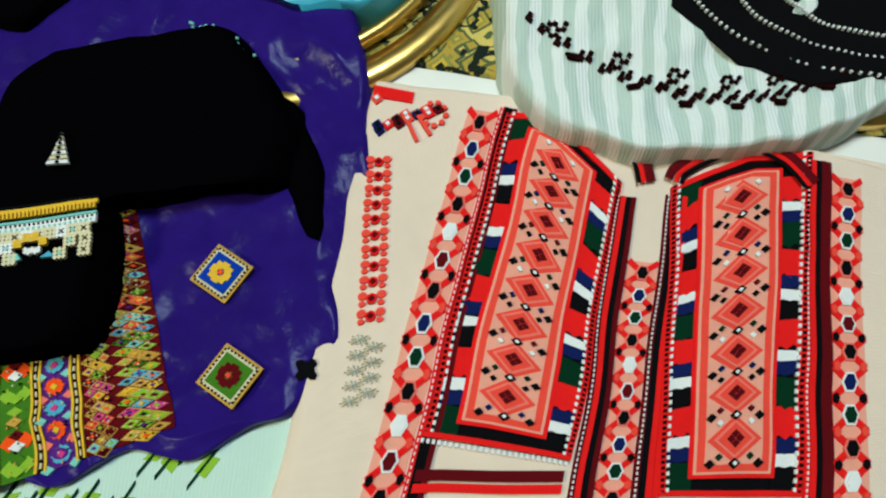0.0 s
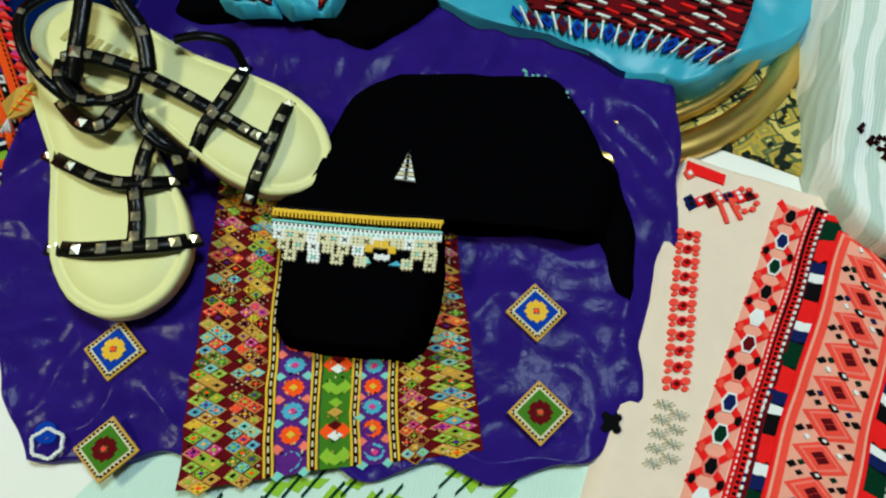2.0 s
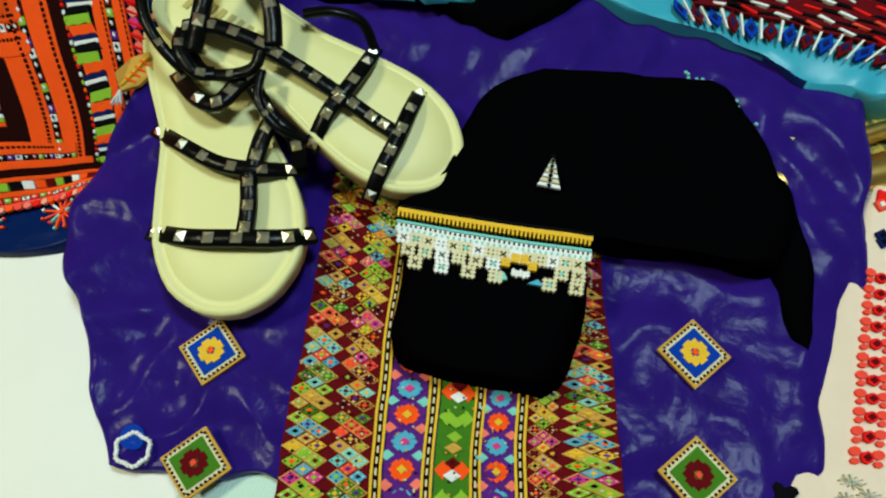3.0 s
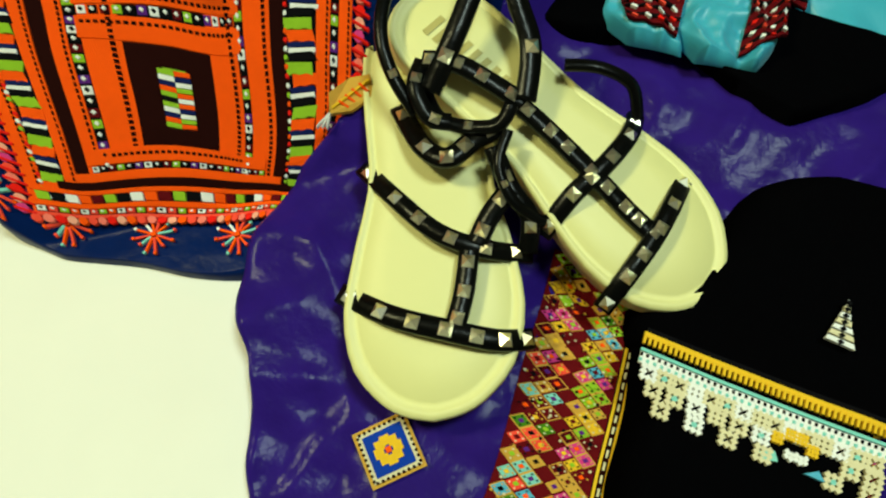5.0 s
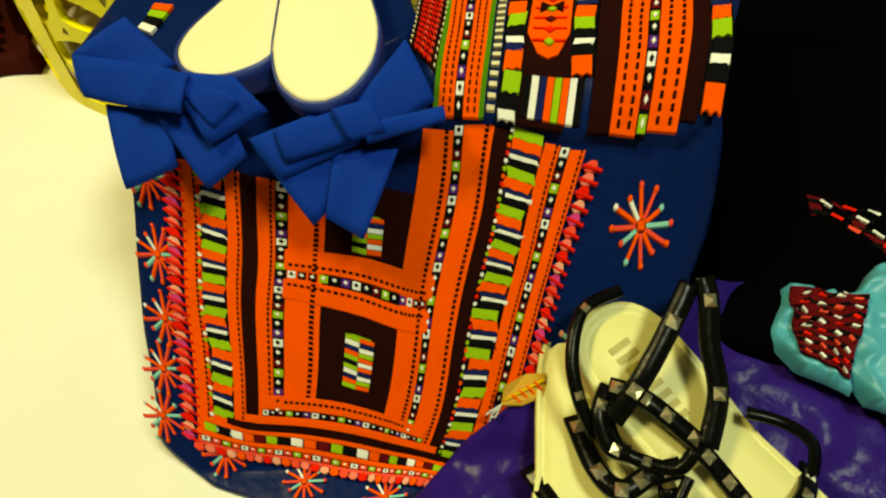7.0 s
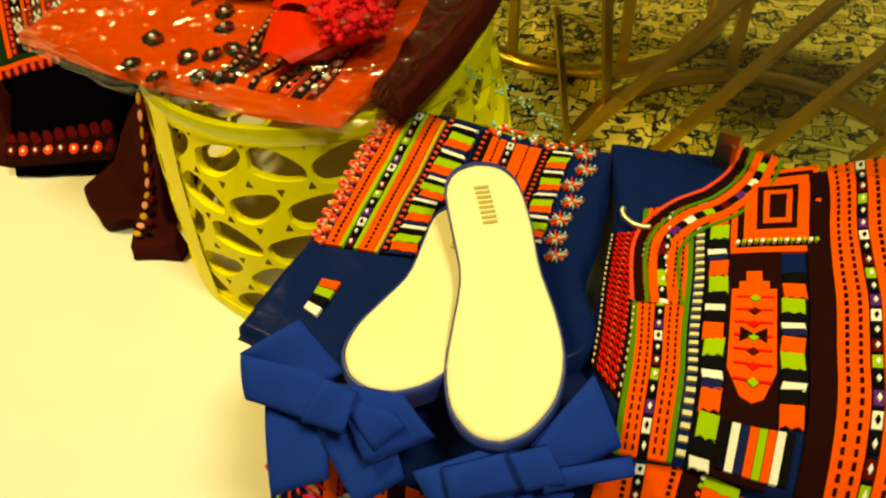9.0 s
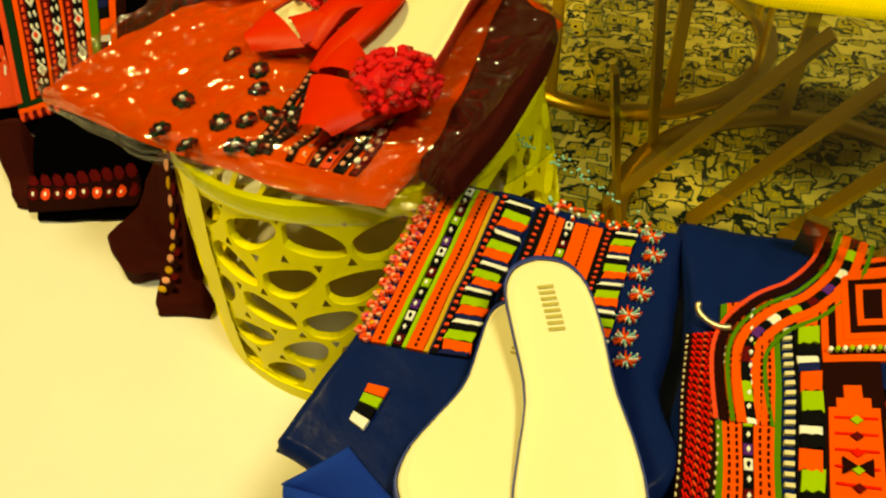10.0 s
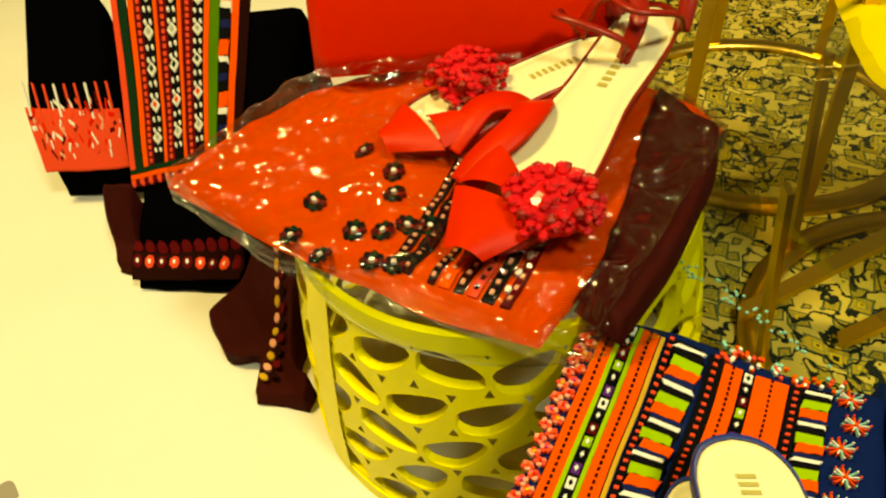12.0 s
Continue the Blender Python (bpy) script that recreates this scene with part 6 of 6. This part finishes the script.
def dark_dress():
    t = thing("dark_dress", "black dress with orange and green stitched panel, draped beside the stool", "dress", at=(-1.45, 0.3, 0))
    kw = dict(seed=40, amp=0.003, size=0.06)
    cloth("body", [(-1.629, 0.296, -1.438, 0.474), (-1.593, 0.269, -1.414, 0.439), (-1.556, 0.243, -1.405, 0.401), (-1.528, 0.226, -1.406, 0.349), (-1.511, 0.201, -1.400, 0.316), (-1.449, 0.181, -1.366, 0.283)], rise, VELVET, t, seed=40, amp=0.003, size=0.06, nu=30, nv=30, edge=0.02, wavy=0.006)
    q = ((-1.624, 0.302), (-1.486, 0.430), (-1.529, 0.227), (-1.437, 0.347))

    def work():
        return Needlework(*q, lambda x, y: rise(x, y) + 0.004, wob=0.003, **kw)

    for u0, u1, c in ((0.0, 0.045, "coral"), (0.05, 0.11, "green"), (0.12, 0.16, "orange"), (0.165, 0.22, "maroon"), (0.22, 0.30, "black"), (0.305, 0.33, "orange"), (0.335, 0.40, "maroon"), (0.40, 0.47, "black"), (0.475, 0.50, "orange"), (0.505, 0.58, "maroon"), (0.58, 0.65, "black"), (0.655, 0.69, "orange"), (0.695, 0.76, "leaf"), (0.77, 0.84, "black"), (0.85, 0.90, "orange"), (0.90, 0.97, "brown")):
        w = work()
        w.rect(u0, 0.0, u1, 0.93, c, 0.002, nv=14)
        m = (u0 + u1) / 2
        if c == "black" and u0 < 0.7:
            for k in range(15):
                v = 0.03 + 0.058 * k
                if k % 3 == 1:
                    w.diamond(m, v, 0.036, 0.036, "white", 0.004)
                    w.diamond(m, v, 0.018, 0.018, ("coral", "grey", "green")[k // 3 % 3], 0.005)
                else:
                    for e in (-1, 1):
                        w.spot(m + e * 0.02, v + 0.012, 0.011, 0.012, "white", 0.004, 6)
        elif c == "maroon":
            w.dashes(m, 0.012, 0.0, 0.93, 26, "coral", 0.003)
        elif c == "black":
            w.blocks(u0, u1, 0.0, 0.93, 15, ["orange", "white", "black", "navy", "black"], 0.003, 0.1)
        w.done("panel_band", t)
    w = work()
    w.across(0.0, 0.93, 0.97, 0.955, "green", 0.003)
    w.across(0.0, 0.96, 0.97, 0.985, "orange", 0.003)
    for k in range(26):
        w.spot(0.98 * (k + 0.5) / 26, 1.005, 0.022, 0.022, ("coral", "maroon")[k % 2], 0.003, 6)
    w.done("panel_foot", t)
    w = Needlework((-1.505, 0.193), (-1.405, 0.305), (-1.449, 0.181), (-1.372, 0.282), lambda x, y: rise(x, y) + 0.003, wob=0.003, **kw)
    w.rect(0, 0.1, 1, 1.0, "brown", 0.002, nu=8, nv=4)
    for k in range(9):
        u = (k + 0.5) / 9
        w.spot(u, 0.45, 0.045, 0.22, ("maroon", "coral")[k % 2], 0.003, 7)
        w.spot(u, 0.45, 0.014, 0.08, "white", 0.004, 6)
        w.spot(u, 0.05, 0.05, 0.12, "maroon", 0.003, 7)
    tagged(w.done("hem_band", t, "dark red flowered hem band"), kind="stuff")
    cloth("trailing_sleeve", [(-1.367, 0.303, -1.299, 0.357), (-1.353, 0.239, -1.241, 0.309), (-1.291, 0.236, -1.214, 0.294), (-1.262, 0.261, -1.191, 0.294), (-1.215, 0.241, -1.174, 0.281)], lambda x, y: 0.018 + 0.128 * step(0.27, 0.37, y), BROWN, t, "dark red trailing sleeve end", seed=42, amp=0.005, size=0.04, nu=24, nv=30, wavy=0.010)
    w = Needlework((-1.321, 0.338), (-1.308, 0.344), (-1.224, 0.254), (-1.210, 0.262), lambda x, y: 0.022 + 0.128 * step(0.27, 0.37, y), wob=0.004, seed=42, amp=0.005, size=0.04)
    for k in range(22):
        w.spot(0.5 + 0.3 * (-1) ** k, (k + 0.5) / 22, 0.34, 0.03, ("brown", "gold", "maroon", "peach")[k % 4], 0.003, 7)
    w.done("gilt_trim", t, "gilt braid on the sleeve")
    high = lambda x, y: 0.03 + max(-0.02, 1.6 * (0.57 * (y - 0.12) - 0.82 * (x + 1.68)))
    cloth("black_sleeve", [(-1.784, 0.209, -1.714, 0.301), (-1.761, 0.179, -1.688, 0.277), (-1.736, 0.152, -1.658, 0.249), (-1.698, 0.141, -1.631, 0.238)], high, VELVET, t, "black sleeve with a coral stitched cuff", seed=43, amp=0.004, size=0.08, nu=20, nv=20, edge=0.01)
    w = Needlework((-1.736, 0.154), (-1.663, 0.256), (-1.695, 0.139), (-1.627, 0.237), high, wob=0.004, seed=43, amp=0.004, size=0.08)
    w.rect(0, 0.2, 1, 1.2, "coral", 0.002, nu=8, nv=4)
    rng = random.Random(6)
    for k in range(70):
        u, v = rng.random(), rng.uniform(0.05, 0.95)
        w.line((u, v), (u + rng.uniform(-0.06, 0.06), v + rng.uniform(-0.2, 0.2)), 0.008, 0.03, rng.choice(["red", "white", "maroon", "peach", "coral"]), 0.003 + 0.0001 * (k % 9))
    for k in range(9):
        w.line((0.05 + 0.11 * k, 0.35), (0.05 + 0.11 * k, -0.2), 0.012, 0.03, ("coral", "white")[k % 3 == 0], 0.003)
    w.done("coral_cuff", t, "coral stitched sleeve cuff")
    cloth("dark_fold", [(-1.565, 0.194, -1.529, 0.230), (-1.549, 0.179, -1.511, 0.206), (-1.492, 0.168, -1.463, 0.189)], lambda x, y: rise(x, y) + 0.006, BROWN, t, seed=44, amp=0.004, nu=12, nv=16)


dark_dress()


# ---- brass and glass tables ----
def flat_bar(bm, p, q, width, thick, side=None):
    p, q = Vector(p), Vector(q)
    d = (q - p).normalized()
    s = (side or d.cross(Vector((0, 0, 1)))).normalized() * width / 2
    n = d.cross(s).normalized() * thick / 2
    r = [[bm.verts.new(c + a * s + b * n) for a, b in ((1, 1), (-1, 1), (-1, -1), (1, -1))] for c in (p, q)]
    for k in range(4):
        bm.faces.new((r[0][k], r[0][(k + 1) % 4], r[1][(k + 1) % 4], r[1][k]))
    bm.faces.new(r[0])
    bm.faces.new(r[1][::-1])
    bmesh.ops.recalc_face_normals(bm, faces=bm.faces[:])


def hoop(cx, cy, z, r, width, thick, n=64):
    bm = bmesh.new()
    prof = [(-width / 2, 0), (-width / 2 + 0.001, thick), (0, thick * 1.3), (width / 2 - 0.001, thick), (width / 2, 0)]
    ring = [[bm.verts.new((cx + (r + a) * math.cos(i * 2 * math.pi / n), cy + (r + a) * math.sin(i * 2 * math.pi / n), z + b)) for a, b in prof] for i in range(n)]
    for i in range(n):
        for k in range(5):
            bm.faces.new((ring[i][k], ring[(i + 1) % n][k], ring[(i + 1) % n][(k + 1) % 5], ring[i][(k + 1) % 5]))
    bmesh.ops.recalc_face_normals(bm, faces=bm.faces[:])
    return bm


def brass_table(cx, cy, r, top, legs, label, glass=True, spread=0.9, turn=0.0, braces=0):
    t = thing("brass_table", label, "table", "brass side tables", at=(cx, cy, 0))
    part("base_ring", hoop(cx, cy, 0.007, r, 0.026, 0.007), BRASS, t)
    if not glass:
        part("top_ring", hoop(cx, cy, top - 0.010, r * spread, 0.012, 0.008), BRASS, t)
    for k in range(legs):
        a = turn + k * 2 * math.pi / legs
        c, s = math.cos(a), math.sin(a)
        bm = bmesh.new()
        flat_bar(bm, (cx + r * c, cy + r * s, 0.010), (cx + r * spread * c, cy + r * spread * s, top - 0.004), 0.014, 0.005, Vector((-s, c, 0)))
        part("leg", bm, BRASS, t, smooth=False)
    for k in range(braces):
        d = 0.075 * k
        bm = bmesh.new()
        flat_bar(bm, (cx - 0.165 + d, cy - 0.125 + 0.045 * k, 0.018), (cx - 0.050 + d * 0.85, cy - 0.010 + 0.02 * k, top - 0.012), 0.018, 0.005)
        part("brace", bm, BRASS, t, "long slanting flat brass bar", smooth=False)
    if glass:
        bm = bmesh.new()
        bmesh.ops.create_cone(bm, cap_ends=True, segments=80, radius1=r * spread + 0.02, radius2=r * spread + 0.02, depth=0.007, matrix=Matrix.Translation((cx, cy, top + 0.0035)))
        part("glass_top", bm, GLASS, t, "clear round glass top", smooth=False)
    return t


brass_table(-0.85, 0.80, 0.195, 0.232, 7, "round glass table on flat brass legs, standing on the rug", spread=1.15, turn=0.5, braces=4)
brass_table(-1.24, 0.965, 0.190, 0.300, 8, "brass ring table behind the stool, on the rug", glass=False, spread=0.92, turn=0.2)
brass_table(-0.165, 0.598, 0.197, 0.022, 0, "pair of brass rings lying on the rug behind the dresses", glass=False, spread=0.86)
brass_table(0.30, 0.66, 0.27, 0.030, 8, "low brass ring stand under the striped dress", glass=False, spread=0.95)


def yellow_dress():
    t = thing("yellow_dress", "bright yellow dress with small black stitching on the glass table", "dress", at=(-0.95, 0.9, 0.232))
    h = flat(0.2415)
    cloth("body", [(-1.154, 0.897, -0.780, 1.064), (-1.091, 0.833, -0.764, 0.994), (-1.019, 0.770, -0.776, 0.905), (-0.952, 0.766, -0.826, 0.838)], h, YELLOW, t, seed=50, amp=0.005, nu=24, nv=20, base=0.233)
    w = Needlework((-1.054, 0.864), (-0.976, 0.910), (-1.015, 0.809), (-0.944, 0.851), h, seed=50, amp=0.005, size=0.05)
    for k in range(18):
        w.diamond((k % 6 + 0.5) / 6, (k // 6 + 0.5) / 3, 0.05, 0.08, ("black", "red", "black")[k % 3], 0.003)
    w.done("black_stitching", t)


yellow_dress()
